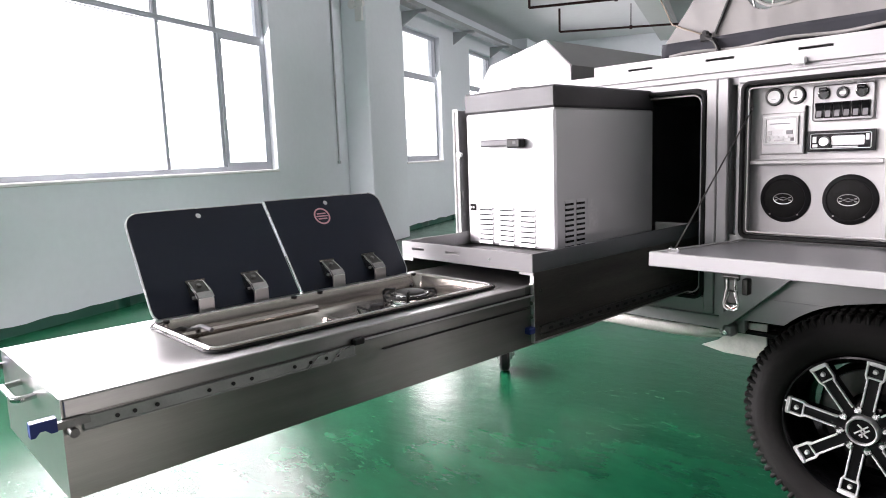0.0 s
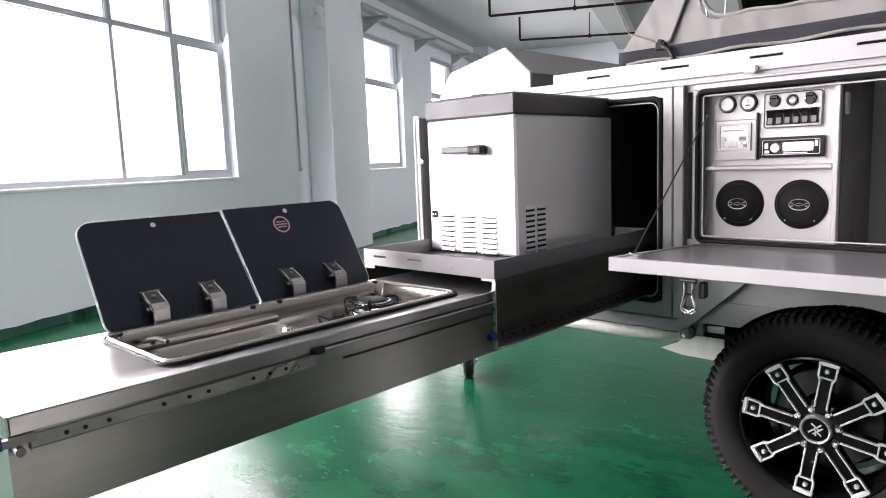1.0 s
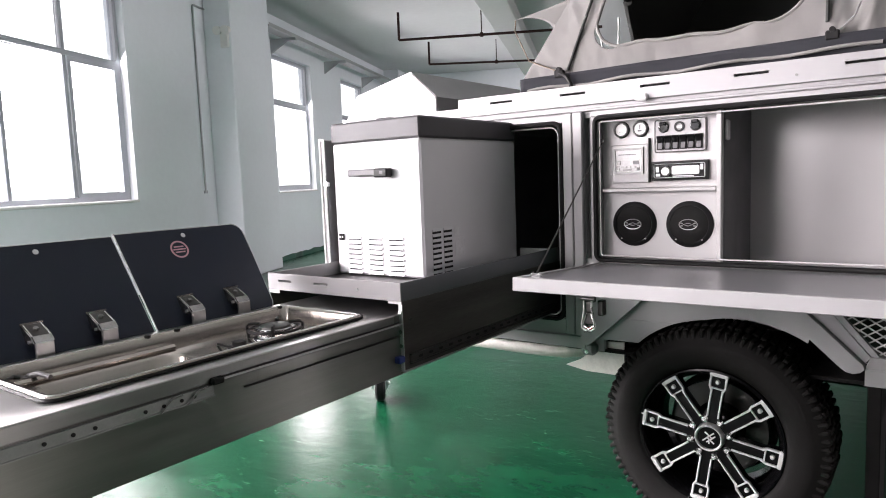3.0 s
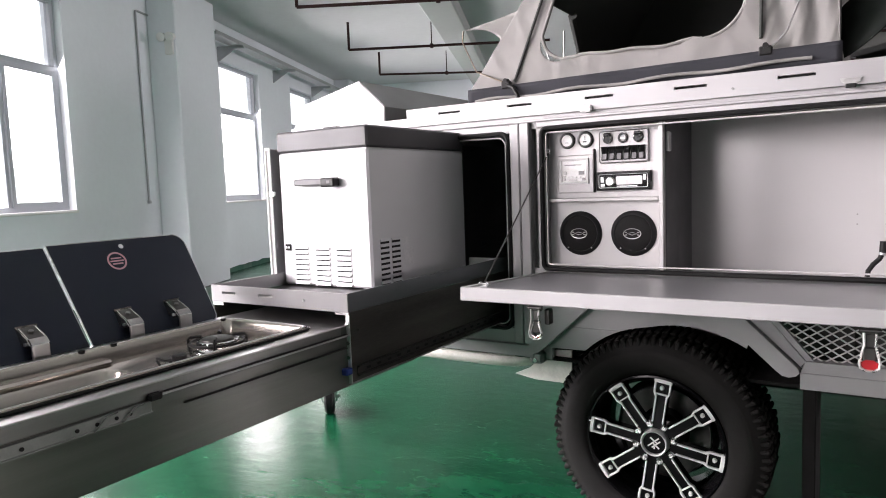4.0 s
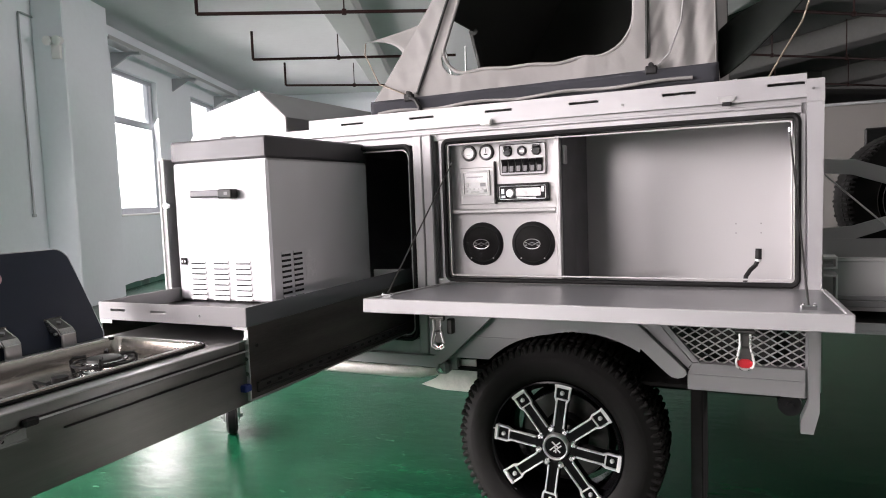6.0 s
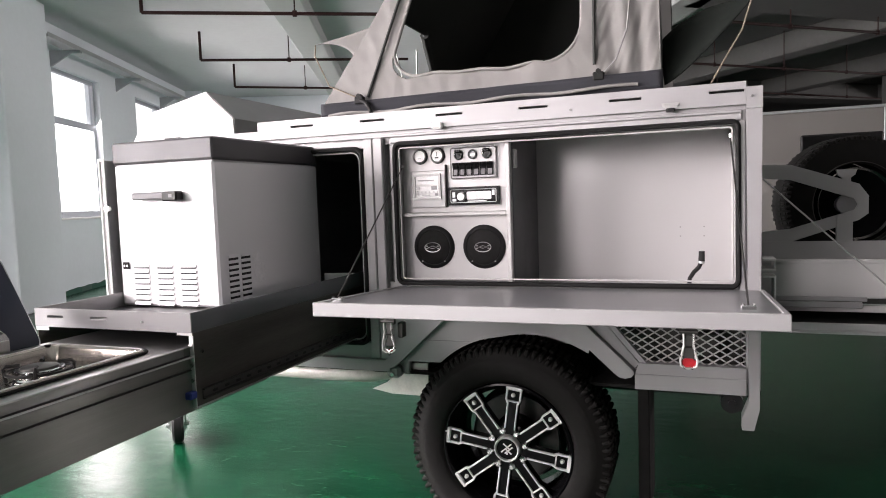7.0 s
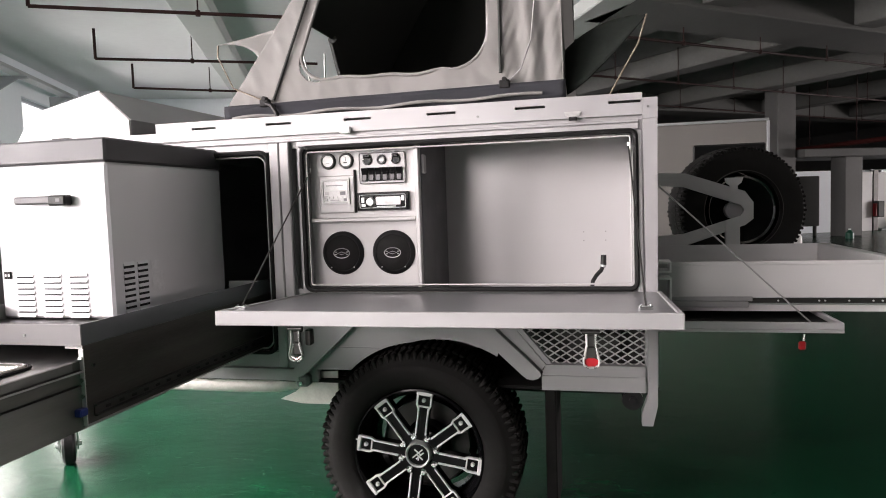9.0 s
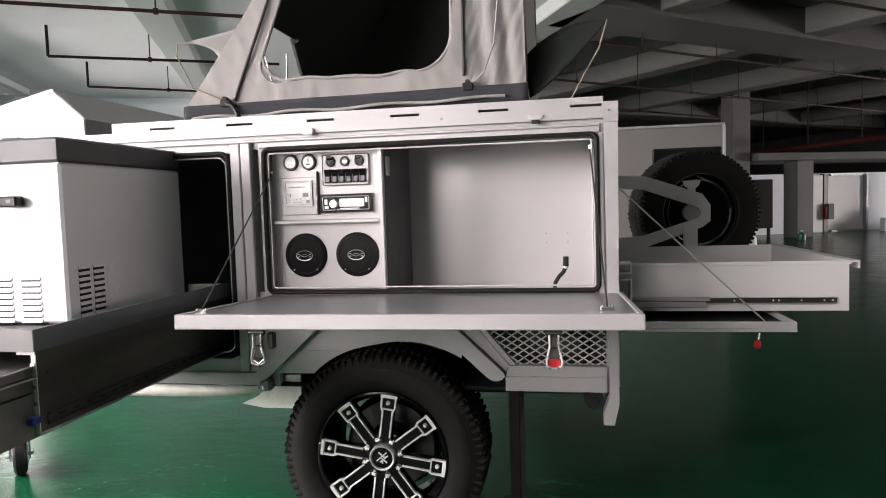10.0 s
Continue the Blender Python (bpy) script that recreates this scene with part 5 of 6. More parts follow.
t = thing("switch_panel", (-0.18, 0.05, 1.37), "black switch panel with six rocker switches and three sockets", "switch panel")
X0, X1, Z0, Z1 = -0.273, -0.090, 1.368, 1.486
s = Shape()
s.prism(rounded(X0, X1, Z0, Z1, 0.008), 0.040, 0.0495)
part("plate", s, GREY, t)
s = Shape()
s.tube([(u, 0.0398, v) for u, v in rounded(X0 + 0.002, X1 - 0.002, Z0 + 0.002, Z1 - 0.002, 0.008)], 0.002, closed=True, seg=6)
part("plate_edge", s, DARK_STEEL, t)
for k in range(6):
    x = X0 + 0.012 + k * 0.0272
    s = Shape()
    s.prism([(0.040, 1.378), (0.0295, 1.380), (0.034, 1.404), (0.026, 1.428), (0.040, 1.430)], x, x + 0.0225, "yz")
    sw = part("rocker_switch", s, GLOSS_BLACK, t)
    s = Shape()
    s.prism([(0.0285, 1.382), (0.0325, 1.403), (0.034, 1.403), (0.030, 1.382)], x + 0.004, x + 0.0185, "yz")
    part("switch_legend", s, SWITCH_FACE, sw)
for k, (x, m) in enumerate(((-0.238, GLOSS_BLACK), (-0.182, WHITE), (-0.126, GLOSS_BLACK))):
    s = Shape()
    s.lathe([(0.017, 0.0), (0.019, 0.004), (0.017, 0.008), (0.012, 0.008), (0.011, -0.004)], (x, 0.040, 1.458), seg=24)
    so = part("socket", s, GLOSS_BLACK, t)
    s = Shape()
    if k != 1:
        s.lathe([(0.0, 0.004), (0.0125, 0.004)], (x, 0.040, 1.458), seg=20)
        s.box(x - 0.013, x + 0.013, 0.024, 0.034, 1.466, 1.478, bev=0.003)
    else:
        s.box(x - 0.009, x + 0.009, 0.0345, 0.036, 1.453, 1.461)
    part("socket_insert", s, m, so)
    if k != 1:
        s = Shape()
        s.lathe([(0.0125, 0.0045), (0.0145, 0.009), (0.0155, 0.0085)], (x, 0.040, 1.458), seg=20)
        part("socket_ring", s, CHROME, so)

t = thing("car_stereo", (-0.18, 0.05, 1.266), "black single-slot car stereo with a silver round knob", "stereo")
X0, X1, Z0, Z1 = -0.281, -0.082, 1.268, 1.337
s = Shape()
s.plate((X0, X1, Z0, Z1), [(X0 + 0.010, X1 - 0.010, Z0 + 0.010, Z1 - 0.010)], 0.030, 0.0495)
part("surround", s, GLOSS_BLACK, t)
s = Shape()
s.tube([(u, 0.0298, v) for u, v in rounded(X0 + 0.010, X1 - 0.010, Z0 + 0.010, Z1 - 0.010, 0.004)], 0.0014, closed=True, seg=6)
part("silver_trim", s, ZINC, t)
s = Shape()
s.box(X0 + 0.010, X1 - 0.010, 0.036, 0.048, Z0 + 0.010, Z1 - 0.010, bev=0.002)
part("fascia", s, GLOSS_BLACK, t)
s = Shape()
s.prism(rounded(X0 + 0.072, X1 - 0.030, Z0 + 0.020, Z1 - 0.018, 0.006), 0.034, 0.0358)
part("display", s, CLEAR, t, "pale glossy display")
s = Shape()
s.lathe([(0.0, 0.014), (0.013, 0.014), (0.016, 0.010), (0.017, 0.0)], (X0 + 0.052, 0.036, (Z0 + Z1) / 2 - 0.002), seg=28)
part("knob", s, MACHINED, t, "silver round knob")
for x0, x1, z0, z1 in ((0.014, 0.026, 0.03, 0.05), (0.014, 0.030, 0.015, 0.025), (0.160, 0.168, 0.02, 0.05), (0.172, 0.182, 0.035, 0.055), (0.075, 0.15, 0.0125, 0.0165)):
    s = Shape()
    s.box(X0 + x0, X0 + x1, 0.0345, 0.0358, Z0 + z0, Z0 + z1, bev=0.0005)
    part("button", s, ZINC, t)

# loose black cable end in the hatch
t = thing("cable_end", (0.578, 0.26, 0.925), "short black cable end standing up from the hatch floor", "cable")
s = Shape()
s.tube([(0.578, 0.255, 0.933), (0.582, 0.26, 0.968), (0.596, 0.27, 0.990), (0.614, 0.275, 1.008), (0.623, 0.275, 1.030)], 0.008, seg=8)
part("cable", s, PLASTIC, t)
s = Shape()
s.cyl((0.623, 0.275, 1.030), (0.624, 0.275, 1.068), 0.0115, r1=0.0105, seg=12)
s.mi = 1
s.cyl((0.621, 0.275, 1.022), (0.623, 0.275, 1.0298), 0.0118, seg=12)
part("plug", s, [PLASTIC, ZINC], t)

# ---- rear drawer, rear door, spare wheel ----
rear = thing("rear_drawer", (1.25, 0.6, 0.83), "grey steel drawer pulled out of the trailer's rear on runners", "drawer")
# drawer grey is lightened to make up for light missing behind the trailer
s = Shape()
s.box(0.765, 1.668, 0.350, 0.354, 0.840, 1.028)
part("side", s, GREY_IN, rear)
s = Shape()
s.box(0.765, 1.668, 1.30, 1.304, 0.840, 1.028)
part("side", s, GREY_IN, rear)
s = Shape()
s.box(1.664, 1.668, 0.354, 1.30, 0.840, 1.028)
part("front", s, GREY_IN, rear)
s = Shape()
s.box(0.765, 1.664, 0.354, 1.30, 0.840, 0.845)
part("bottom", s, GREY_IN, rear)
s = Shape()
s.box(0.765, 1.676, 0.345, 0.3495, 1.016, 1.030, bev=0.001)
s.box(1.6685, 1.706, 0.35, 1.30, 1.022, 1.030, bev=0.001)
s.box(1.700, 1.706, 0.35, 1.30, 0.999, 1.022)
part("top_lip", s, GREY_IN, rear)
s = Shape()
s.box(0.80, 1.625, 0.343, 0.3495, 0.872, 0.890, bev=0.002)
run = part("runner", s, DARK_STEEL, rear, "dark drawer runner")
s = Shape()
s.box(0.80, 1.625, 0.341, 0.3495, 0.866, 0.8715, bev=0.0015)
s.box(1.17, 1.625, 0.341, 0.3495, 0.8905, 0.893, bev=0.001)
part("runner_bright_line", s, ZINC, run)
for x in (1.26, 1.40, 1.42, 1.50, 1.58, 1.61):
    s = Shape()
    s.cyl((x, 0.3405, 0.881), (x, 0.343, 0.881), 0.0035, seg=10)
    part("runner_screw", s, NUT, run)
s = Shape()
s.box(0.80, 1.17, 0.334, 0.3405, 0.880, 0.897, bev=0.002)
s.box(0.80, 1.155, 0.330, 0.3405, 0.856, 0.8785, bev=0.002)
part("outer_runner", s, GREY, rear)

s = Shape()
for z0, z1 in ((1.005, 1.045), (0.87, 0.985)):
    s.plate((0.807, 0.866, z0, z1), [(0.806, 0.860, z0 + 0.006, z1 - 0.006)], 0.20, 0.30)
part("rear_catch", s, WHITE, trailer, "light folded rear bracket")

s = Shape()
s.box(0.812, 1.425, 0.15, 1.45, 0.796, 0.806)
s.box(0.812, 1.425, 0.15, 0.165, 0.806, 0.832, bev=0.002)
s.box(1.410, 1.425, 0.165, 1.45, 0.806, 0.832, bev=0.002)
rd = part("rear_drop_door", s, GREY, trailer, "grey rear door folded down level")
s = Shape()
s.box(0.815, 1.408, 0.168, 1.44, 0.807, 0.814)
part("door_lining", s, RUBBER, rd)
s = Shape()
s.tube([(1.335, 0.20, 0.822), (0.815, 0.16, 1.330)], 0.003, seg=6)
part("door_cable", s, LATCH, rd)
s = Shape()
s.tube([(1.305, 0.17, 0.788), (1.30, 0.165, 0.765)], 0.004, seg=6)
s.mi = 1
s.box(1.284, 1.308, 0.157, 0.172, 0.733, 0.764, bev=0.005)
part("latch_tab", s, [CHROME, RED], rd, "red plastic latch tab")

# spare wheel on its swing-out carrier
spare = thing("spare_wheel", (1.44, 1.95, 0.8), "spare off-road wheel carried on a swing-out arm behind the trailer", "spare wheel")
road_wheel(spare, Vector((1.41, 2.02, 1.19)), (-0.22, 0.97, 0.0), spokes=False, sides=(1, -1, 0), lug=0.976)
s = Shape()
s.lathe([(0.222, 0.100), (0.232, 0.112), (0.236, 0.124), (0.230, 0.126)], Vector((1.41, 2.02, 1.19)), (0.22, -0.97, 0.0), seg=64)
part("rim_lip", s, DARK_STEEL, spare, "dull metal rim lip")
# carrier takes the paler grey too, against the trailer's shadow on it
s = Shape()
s.prism([(0.80, 1.43), (1.10, 1.415), (1.425, 1.30), (1.47, 1.235), (1.47, 1.14), (1.425, 1.105), (1.10, 0.99), (0.80, 0.97), (0.80, 1.035), (1.09, 1.06), (1.405, 1.160), (1.420, 1.19), (1.405, 1.220), (1.09, 1.335), (0.80, 1.36)], 1.80, 1.815)
ca = part("carrier_arm", s, GREY_IN, trailer, "grey plate spare wheel carrier arm")
s = Shape()
s.box(1.32, 1.395, 1.79, 1.83, 0.75, 1.13)
s.prism([(1.315, 1.38), (1.415, 1.38), (1.405, 1.35), (1.385, 1.335), (1.385, 1.30), (1.345, 1.31), (1.345, 1.335), (1.325, 1.35)], 1.795, 1.82)
s.box(0.80, 1.40, 1.79, 1.85, 0.72, 0.78)
part("carrier_post", s, GREY_IN, ca)
s = Shape()
s.cyl((1.372, 1.825, 1.19), (1.372, 1.90, 1.19), 0.05, seg=24)
part("carrier_hub", s, GREY, ca, "pale wheel mounting hub")
s = Shape()
s.box(0.805, 0.86, 1.45, 1.86, 0.72, 1.45, bev=0.005)
part("carrier_hinge_post", s, GREY, ca)
s = Shape()
s.box(1.19, 1.62, 2.17, 2.20, 1.46, 1.60, bev=0.01)
part("number_plate_board", s, PLASTIC, spare, "dark board behind the spare wheel")

# ---- rooftop tent ----
tent = thing("rooftop_tent", (-0.15, 0.7, 1.6), "open grey canvas rooftop tent on the trailer's roof", "tent")
s = Shape()
s.box(-0.86, 0.50, 0.10, 1.50, 1.600, 1.645, bev=0.01)
part("tent_base", s, CANVAS_BAND, tent)


def wall_point(u, v):
    """Near wall of the tent: u along it, v up it; it leans in and sags a little."""
    z = 1.655 + 1.1 * v
    left = -0.850 + 0.70 * max(0.0, z - 1.69)
    right = 0.497 - 0.02 * (z - 1.655)
    x = left + (right - left) * u
    y = 0.095 + 0.10 * v + 0.014 * noise.noise(Vector((x * 3, z * 3, 1.0))) + 0.006 * noise.noise(Vector((x * 11, z * 7, 5.0))) + (0.013 * noise.noise(Vector((x * 21 + z * 2.5, z * 2.2, 8.0))) + 0.005 * noise.noise(Vector((x * 40 - z * 12, z * 9, 3.0))) if x > 0.275 else 0.002 * noise.noise(Vector((x * 26 + z * 8, z * 16, 4.0))))
    return Vector((x, y, z))


def opening(x, z):
    """Inside of the big round-cornered window of the near wall."""
    zl = 1.782 + 0.004 * math.sin(x * 16) + 0.004 * math.sin(x * 31)
    x0, x1 = -0.555 + 0.34 * (z - 1.78), 0.222
    if not (x0 < x < x1 and z > zl):
        return False
    r = 0.10
    for cx, sg in ((x0 + r, -1), (x1 - r * 1.4, 1)):
        rr = r if sg < 0 else r * 1.4
        if (x - cx) * sg > 0 and z < zl + rr:
            return (x - cx) ** 2 + (z - zl - rr) ** 2 < rr * rr
    return True


NU, NV = 320, 260
s = Shape()
s.sheet(wall_point, NU, NV, keep=lambda u, v: not opening(wall_point(u, v).x, wall_point(u, v).z) or v > 0.85)
part("near_wall", s, CANVAS, tent, "pale grey canvas wall with a big window", solid=0.004, sharp=60)
# piping round the window and along the seams
pts = []
zb = 1.782
pts.append(Vector((-0.555 + 0.34 * 0.75, 0, zb + 0.75)))
pts.append(Vector((-0.555 + 0.34 * 0.35, 0, zb + 0.35)))
for i in range(9):
    a = radians(180 + 90 * i / 8)
    cx = -0.421
    pts.append(Vector((cx + 0.10 * math.cos(a), 0, zb + 0.10 + 0.10 * math.sin(a))))
for i in range(1, 16):
    x = -0.421 + (0.082 + 0.421) * i / 16
    pts.append(Vector((x, 0, zb + 0.004 * math.sin(x * 16) + 0.004 * math.sin(x * 31))))
for i in range(9):
    a = radians(270 + 90 * i / 8)
    pts.append(Vector((0.082 + 0.14 * math.cos(a), 0, zb + 0.14 + 0.14 * math.sin(a))))
pts.append(Vector((0.222, 0, zb + 0.6)))
for p in pts:
    p.y = 0.092 + 0.10 * (p.z - 1.655) / 1.1
s = Shape()
s.tube(pts, 0.007, seg=8)
part("window_binding", s, CANVAS, tent)
for x0, x1, z0 in ((-0.635, -0.30, 1.715), (0.268, 0.262, 1.755)):
    s = Shape()
    s.tube([(x0 + (x1 - x0) * k / 10, 0.082 + 0.10 * (z0 - 1.655 + 0.09 * k) / 1.1, z0 + 0.09 * k) for k in range(11)], 0.006, seg=6)
    part("zip_seam", s, CANVAS_DARK, tent, "dark zip seam")
s = Shape()
s.sheet(lambda u, v: Vector((-0.842 + 1.345 * u, 0.072 + 0.005 * noise.noise(Vector((u * 9, v, 2.0))), 1.648 + v * (0.052 + 0.012 * u))), 60, 4)
part("skirt_band", s, CANVAS_BAND, tent, "dark grey skirt band", solid=0.006)
s = Shape()
s.tube([(-0.80 + 1.22 * k / 24, 0.056 - 0.01 * math.sin(k), 1.648 + 0.004 * math.sin(k * 0.9) + 0.0008 * k) for k in range(25)], 0.006, seg=8)
part("skirt_cord", s, CANVAS, tent)
def end_opening(u, v):
    """Small window of the front end wall, its flap hanging over one side."""
    return 0.05 < u < 0.57 - 2.2 * max(0.0, v - 0.25) and 0.06 < v < 0.36


# far wall, end walls and roof close the tent; dark canvas paints its inner shade
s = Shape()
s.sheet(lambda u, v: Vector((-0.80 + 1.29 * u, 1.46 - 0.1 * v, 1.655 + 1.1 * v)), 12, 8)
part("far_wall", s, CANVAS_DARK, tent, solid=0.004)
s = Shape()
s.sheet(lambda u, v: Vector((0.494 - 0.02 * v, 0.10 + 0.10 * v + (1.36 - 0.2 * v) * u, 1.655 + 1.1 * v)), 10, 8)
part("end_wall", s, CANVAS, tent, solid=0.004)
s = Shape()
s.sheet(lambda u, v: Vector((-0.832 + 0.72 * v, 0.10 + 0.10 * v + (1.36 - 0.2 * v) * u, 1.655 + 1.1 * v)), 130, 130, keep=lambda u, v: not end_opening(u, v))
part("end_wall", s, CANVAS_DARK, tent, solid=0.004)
s = Shape()
rim = []
for k in range(13):
    v = 0.06 + 0.30 * k / 12
    u = 0.57 - 2.2 * max(0.0, v - 0.25)
    rim.append((-0.826 + 0.72 * v, 0.10 + 0.10 * v + (1.36 - 0.2 * v) * u, 1.655 + 1.1 * v))
s.tube(rim, 0.02, seg=8)
part("rolled_flap", s, CANVAS_DARK, tent)
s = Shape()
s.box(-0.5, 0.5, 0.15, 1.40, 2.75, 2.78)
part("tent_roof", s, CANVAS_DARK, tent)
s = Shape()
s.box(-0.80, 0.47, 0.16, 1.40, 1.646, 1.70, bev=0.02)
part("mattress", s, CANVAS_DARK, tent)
for p, q in (((-0.632, 0.6, 1.70), (-0.625, 0.6, 2.0)), ((-0.665, 0.6, 1.72), (-0.742, 0.6, 2.045))):
    s = Shape()
    s.cyl(p, q, 0.004, seg=8)
    part("tent_pole", s, SLIDE, tent, "thin bright tent pole")


def flap_point(u, v):
    """The rear awning: u from the tent to its tip, v from the lower to the upper edge."""
    lo = Vector((0.505 + 0.285 * u, 0.12 + 0.08 * u, 1.665 + (1.943 - 1.665) * u ** 1.22))
    hi = Vector((0.481 + (0.79 - 0.481) * u, 0.30 - 0.10 * u, 1.843 + (1.943 - 1.843) * math.sin(u * math.pi / 2) ** 0.7 + 0.015 * math.sin(math.pi * u)))
    return lo.lerp(hi, v) + Vector((0, 0.03 * math.sin(math.pi * v) * (1 - u), 0))


def awning_point(u, v):
    """The front awning: u from the end wall to its tip, v down its side."""
    z = 2.01 - 0.055 * u - 0.17 * (1 - u) ** 1.6 * v
    root = -0.837 + 0.6545 * (z - 1.655)
    return Vector((root * (1 - u) - 0.885 * u + 0.11 * u * (1 - u), 0.14 - 0.02 * u, z))


# awning flaps at both ends, propped on rods
s = Shape()
s.sheet(awning_point, 14, 6)
part("end_awning", s, CANVAS, tent, "pale canvas awning flap", solid=0.004)
# the rear flap's canvas is darkened as the shadow on its underside
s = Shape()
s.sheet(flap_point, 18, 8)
part("end_awning", s, FLAP_SHADE, tent, "awning flap with its underside's shade painted dark", solid=0.004)
for pts in ([(-0.885, 0.12, 1.955), (-0.890, 0.12, 1.91), (-0.815, 0.10, 1.775), (-0.678, 0.085, 1.715)], [(0.785, 0.14, 1.93), (0.755, 0.14, 1.83), (0.70, 0.12, 1.735), (0.655, 0.10, 1.652)]):
    s = Shape()
    s.tube(pts, 0.0031, seg=6)
    part("awning_rod", s, CORD, tent, "thin awning rod")
for pts in ([(0.285, 0.08, 1.705), (0.345, 0.07, 1.76), (0.385, 0.06, 1.86), (0.40, 0.06, 2.0), (0.41, 0.06, 2.3)], ):
    s = Shape()
    s.tube(pts, 0.0027, seg=6)
    part("tent_cord", s, LATCH, tent)
s = Shape()
s.tube([(-0.665, 0.07, 1.705), (-0.63, 0.06, 1.69), (-0.61, 0.055, 1.66), (-0.60, 0.05, 1.63)], 0.0085, seg=6)
part("tie_strap", s, RUBBER, tent)
for x, z in ((-0.665, 1.706), (0.285, 1.712)):
    s = Shape()
    s.box(x - 0.02, x + 0.02, 0.062, 0.085, z - 0.018, z + 0.012, bev=0.004)
    s.cyl((x, 0.06, z + 0.014), (x, 0.085, z + 0.014), 0.009, seg=10)
    part("buckle", s, RUBBER, tent, "black strap buckle")

# ---- hall fittings ----
def sprinkler(a, b, z, drop=None, hang=2.6, r=0.022):
    t = thing("sprinkler_pipe", (*a, z), "thin red-brown sprinkler pipe hung below the ceiling", "pipe", group="sprinkler pipes")
    a, b = Vector((*a, z)), Vector((*b, z))
    s = Shape()
    s.cyl(a, b, r, seg=10)
    part("pipe_run", s, PIPE, t)
    if drop:
        s = Shape()
        s.cyl(a, a + Vector((0, 0, CEIL - z)), r, seg=10)
        part("riser", s, PIPE, t)
    n = max(1, int((b - a).length / hang))
    for i in range(1, n + 1):
        p = a.lerp(b, i / (n + 0.4))
        s = Shape()
        s.cyl(p, (p.x, p.y, CEIL), 0.010, seg=6)
        s.cyl(p - Vector((0, 0, 0.035)), p + Vector((0, 0, 0.035)), 0.03, seg=8)
        part("hanger", s, PIPE, t)
    return t


sprinkler((-6.99, 6.77), (-4.0, 8.4), 3.7, True, hang=1.6)
sprinkler((-8.13, 9.12), (-5.4, 11.1), 3.7, True, hang=1.6)
sprinkler((-5.75, 4.25), (-1.9, 6.41), 3.7, True, hang=2.0)
sprinkler((0.55, 7.95), (9.4, 15.60), 3.7, hang=1.7)
sprinkler((-0.4, 10.62), (10.8, 21.05), 3.7, hang=1.9)
sprinkler((-0.6, 13.9), (13.5, 28.1), 3.7, hang=2.4)
sprinkler((2.6, 6.05), (8.4, 10.4), 3.7, hang=2.6)

# cable tray with brackets along the window wall
t = thing("cable_tray", HALL @ Vector((0.3, 10, 3.95)), "galvanised cable tray on brackets along the window wall", "cable tray")
s = Shape(HALL)
s.box(0.22, 0.42, 5.9, 14.3, 3.74, 3.78)
s.box(0.22, 0.23, 5.9, 14.3, 3.78, 3.805)
s.box(0.41, 0.42, 5.9, 14.3, 3.78, 3.805)
part("tray", s, ZINC, t)
for y in (6.75, 9.1, 11.4, 13.6):
    s = Shape(HALL)
    s.box(0.0, 0.46, y, y + 0.05, 3.69, 3.74)
    s.prism([(0.0, 3.69), (0.3, 3.69), (0.0, 3.5)], y, y + 0.04, "xz")
    part("bracket", s, FRAME, t)

# conduit on the wall and a junction with lamp heads on the pilaster
t = thing("wall_conduit", HALL @ Vector((0.02, 4.5, 1.26)), "thin grey conduit running down the wall", "conduit")
s = Shape(HALL)
s.tube([(0.02, 4.45, 1.245), (0.02, 4.45, 3.73), (0.02, 4.46, 3.755), (0.02, 4.49, 3.76), (0.02, 4.73, 3.76)], 0.014, seg=8)
s.box(0.0, 0.04, 4.43, 4.47, 1.23, 1.27, bev=0.004)
part("conduit", s, FRAME, t)
t = thing("emergency_lamp", HALL @ Vector((0.28, 4.7, 3.3)), "white twin-head emergency lamp on the pilaster", "lamp")
s = Shape(HALL)
s.box(0.26, 0.38, 4.68, 4.728, 3.22, 3.42, bev=0.01)
part("lamp_box", s, WHITE, t)
for y in (0.26, 0.38):
    s = Shape(HALL)
    s.cyl((y, 4.69, 3.45), (y, 4.60, 3.43), 0.05, r1=0.06, seg=14)
    part("lamp_head", s, WHITE, t)

# white board standing behind the trailer, dim light put into its colour
t = thing("standing_board", (2.1, 8, 0), "large plain white board on the floor, darkened for dim light", "board")
s = Shape()
s.box(0.5, 2.90, 8.0, 8.06, 0.02, 2.30, bev=0.008)
part("board", s, BOARD, t)
s = Shape()
s.box(0.5, 2.93, 7.985, 8.07, 2.30, 2.34, bev=0.005)
s.box(2.90, 2.94, 7.985, 8.07, 0.0, 2.30, bev=0.005)
part("board_edge", s, FRAME, t)

# red main pipe under the inner bays
t = thing("red_main_pipe", (7.9, 17.2, 2.6), "dark red water main hung under the ceiling", "pipe")
s = Shape()
a, b = Vector((6.40, 21.45, 2.6)), Vector((9.2, 14.3, 2.6))
s.cyl(a, b, 0.065, seg=14)
part("pipe_run", s, PIPE_RED, t)
for k in (0.15, 0.4, 0.65, 0.9):
    p = a.lerp(b, k)
    s = Shape()
    s.cyl(p, (p.x, p.y, CEIL), 0.015, seg=6)
    part("hanger", s, PIPE, t)

# doors, panels and clutter along the partition
t = thing("sliding_door", HALL @ Vector((23.4, 14.3, 0)), "white sliding door panel in the partition", "door")
s = Shape(HALL)
s.box(22.56, 23.85, 14.26, 14.345, 0.06, 1.80, bev=0.01)
part("door_leaf", s, WHITE, t)
s = Shape(HALL)
s.box(22.36, 22.53, 14.18, 14.345, 0.0, 1.88, bev=0.01)
part("door_post", s, DARK_STEEL, t)
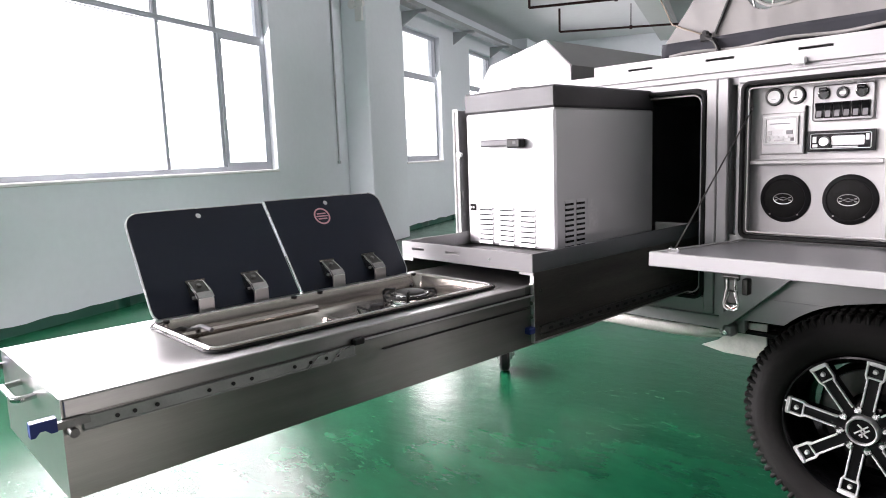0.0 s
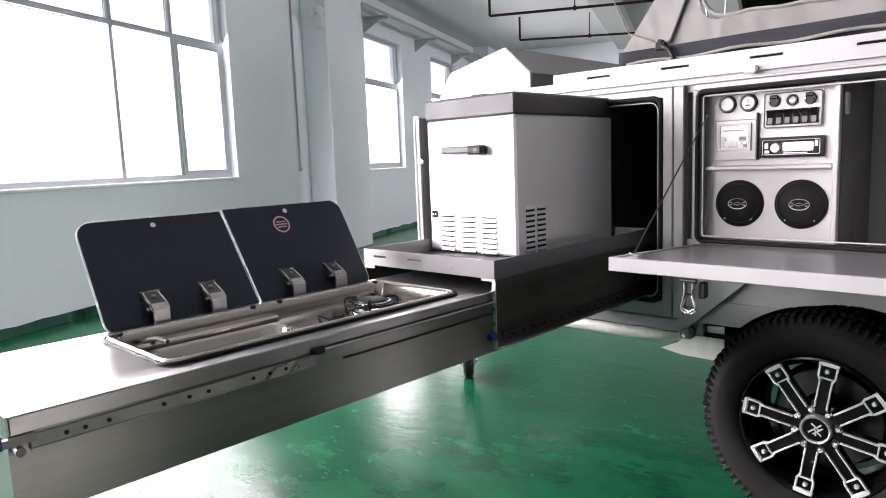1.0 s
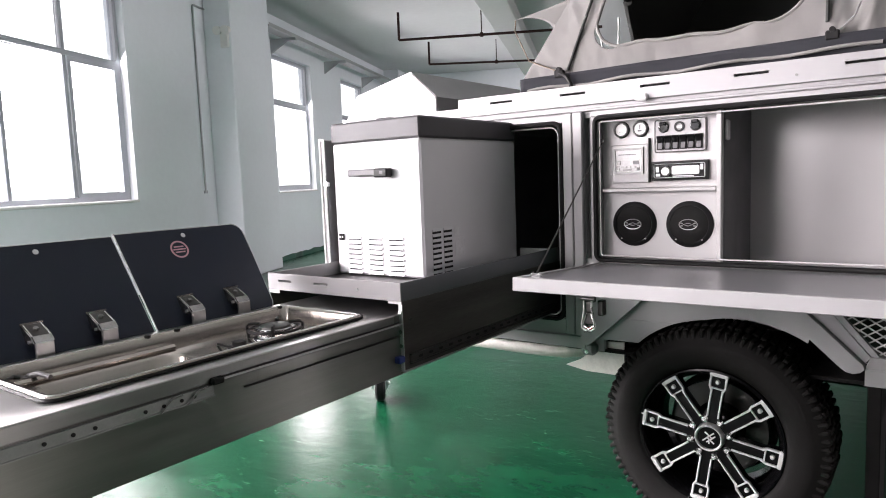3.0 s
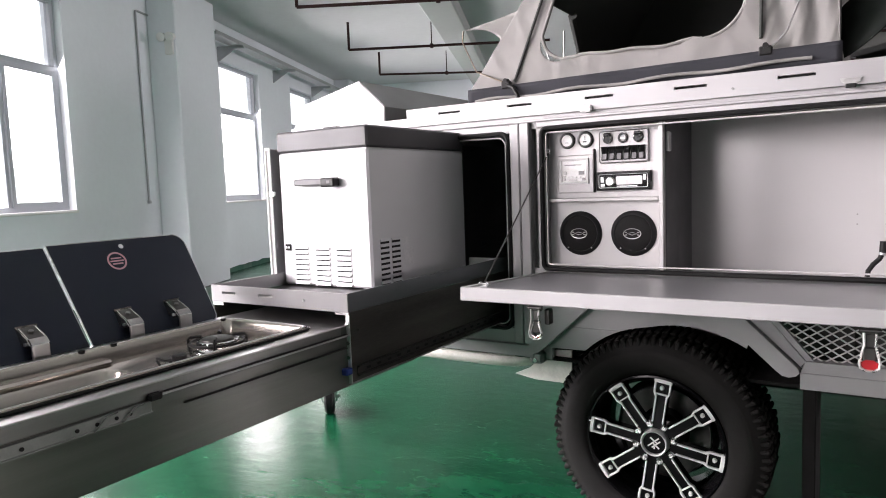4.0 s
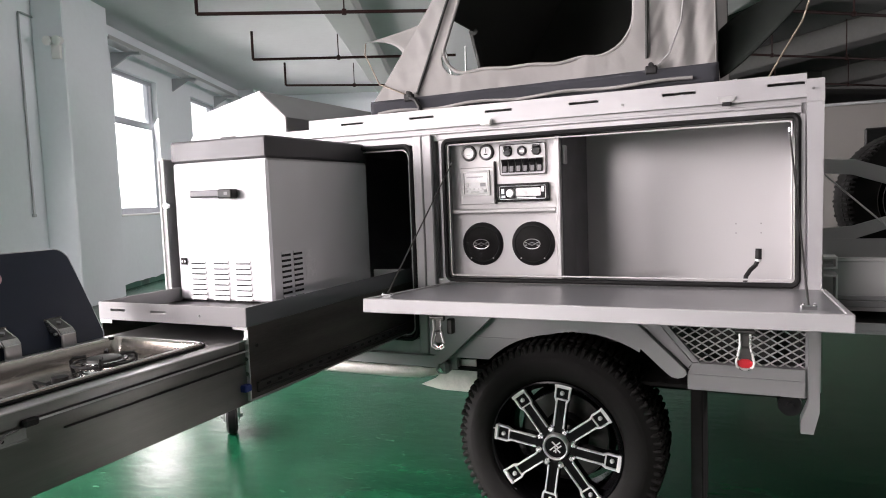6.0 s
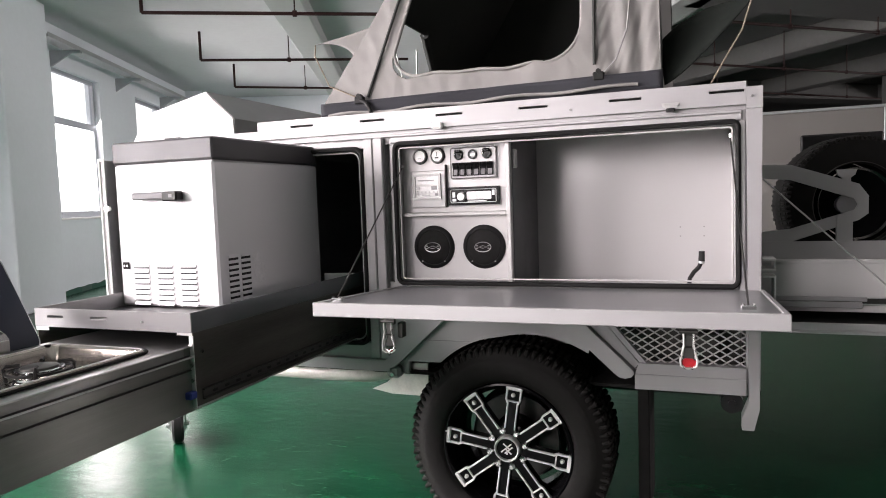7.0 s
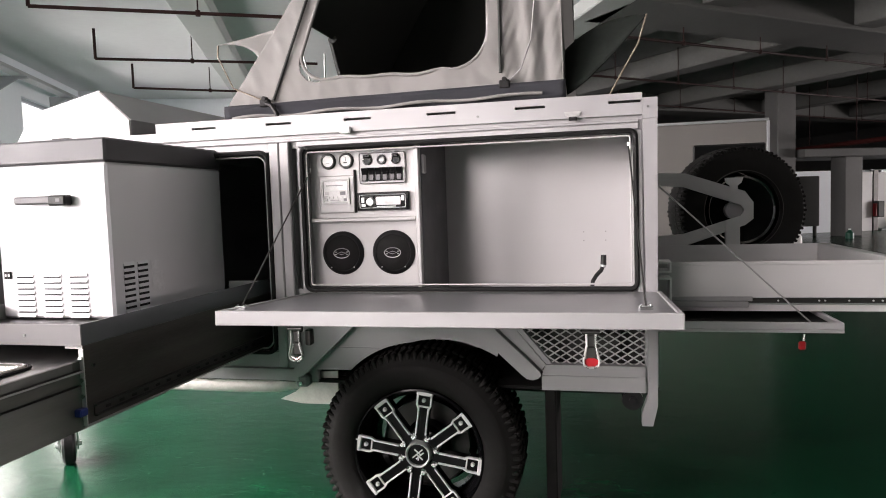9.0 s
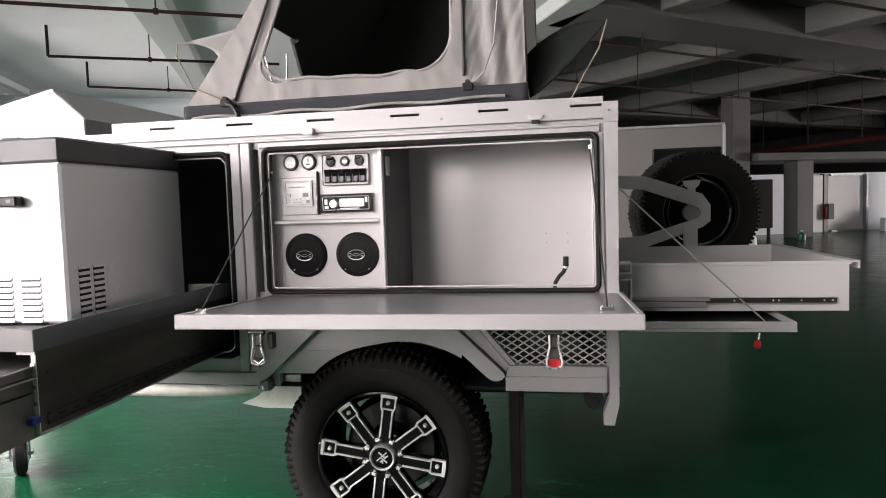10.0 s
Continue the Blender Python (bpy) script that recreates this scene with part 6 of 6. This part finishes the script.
s = Shape(HALL)
s.box(21.95, 22.34, 14.20, 14.345, 0.0, 1.84, bev=0.01)
part("door_jamb", s, WHITE, t, "white painted door jamb")
s = Shape(HALL)
s.box(22.38, 22.62, 14.02, 14.179, 0.42, 0.92, bev=0.02)
part("switch_box", s, COLUMN, t, "grey switch box on the post")
s = Shape(HALL)
s.box(22.33, 22.39, 14.05, 14.179, 0.45, 0.85, bev=0.01)
part("red_handle", s, RED, t)
s = Shape(HALL)
s.box(24.05, 24.12, 14.2, 14.345, 0.0, 1.85)
s.box(22.69, 24.05, 14.24, 14.345, 1.81, 1.87)
s.box(22.69, 24.05, 14.20, 14.345, 0.0, 0.05)
part("door_frame", s, FRAME, t)
t = thing("wall_cabinet", HALL @ Vector((19.3, 13.6, 0)), "grey metal cabinet on legs by the partition", "cabinet")
s = Shape(HALL)
s.box(18.75, 19.55, 13.1, 13.6, 0.28, 1.72, bev=0.02)
part("body", s, COLUMN, t)
s = Shape(HALL)
s.box(18.80, 19.50, 13.08, 13.099, 0.33, 1.67, bev=0.004)
part("cabinet_door", s, COLUMN, t)
for x in (18.80, 19.42):
    s = Shape(HALL)
    s.box(x, x + 0.07, 13.15, 13.22, 0.0, 0.28)
    part("leg", s, DARK_STEEL, t)
t = thing("green_notice_board", HALL @ Vector((25.2, 13.5, 0.42)), "small dark green board on a low parapet", "sign")
s = Shape(HALL)
s.box(24.4, 25.9, 13.48, 13.52, 0.42, 0.75, bev=0.005)
part("board", s, SKIRT_GREEN, t)
t = thing("low_parapet", HALL @ Vector((24.3, 13.5, 0)), "low pale painted parapet", "parapet")
s = Shape(HALL)
s.box(23.95, 27.0, 13.4, 13.6, 0.0, 0.42, bev=0.01)
part("wall", s, WALL, t)


def jug(at, h, r, m, label, cap):
    j = thing("plastic_jug", HALL @ Vector(at), label, "jug")
    q = Shape()
    q.lathe([(0.0, 0.0), (r, 0.0), (r * 1.03, h * 0.06), (r, h * 0.55), (r * 0.55, h * 0.78), (r * 0.28, h * 0.86), (r * 0.28, h * 0.93), (0.0, h * 0.93)], HALL @ Vector(at), (0, 0, 1), seg=20)
    part("body", q, m, j)
    q = Shape()
    q.lathe([(r * 0.33, h * 0.90), (r * 0.33, h), (0.0, h)], HALL @ Vector(at), (0, 0, 1), seg=14)
    part("cap", q, cap, j)


jug((16.5, 10.25, 0), 0.40, 0.15, WHITE, "white plastic jug standing on the floor", WHITE)
jug((19.25, 11.65, 0), 0.26, 0.10, SKIRT_GREEN, "green plastic jug with a white cap on the floor", WHITE)
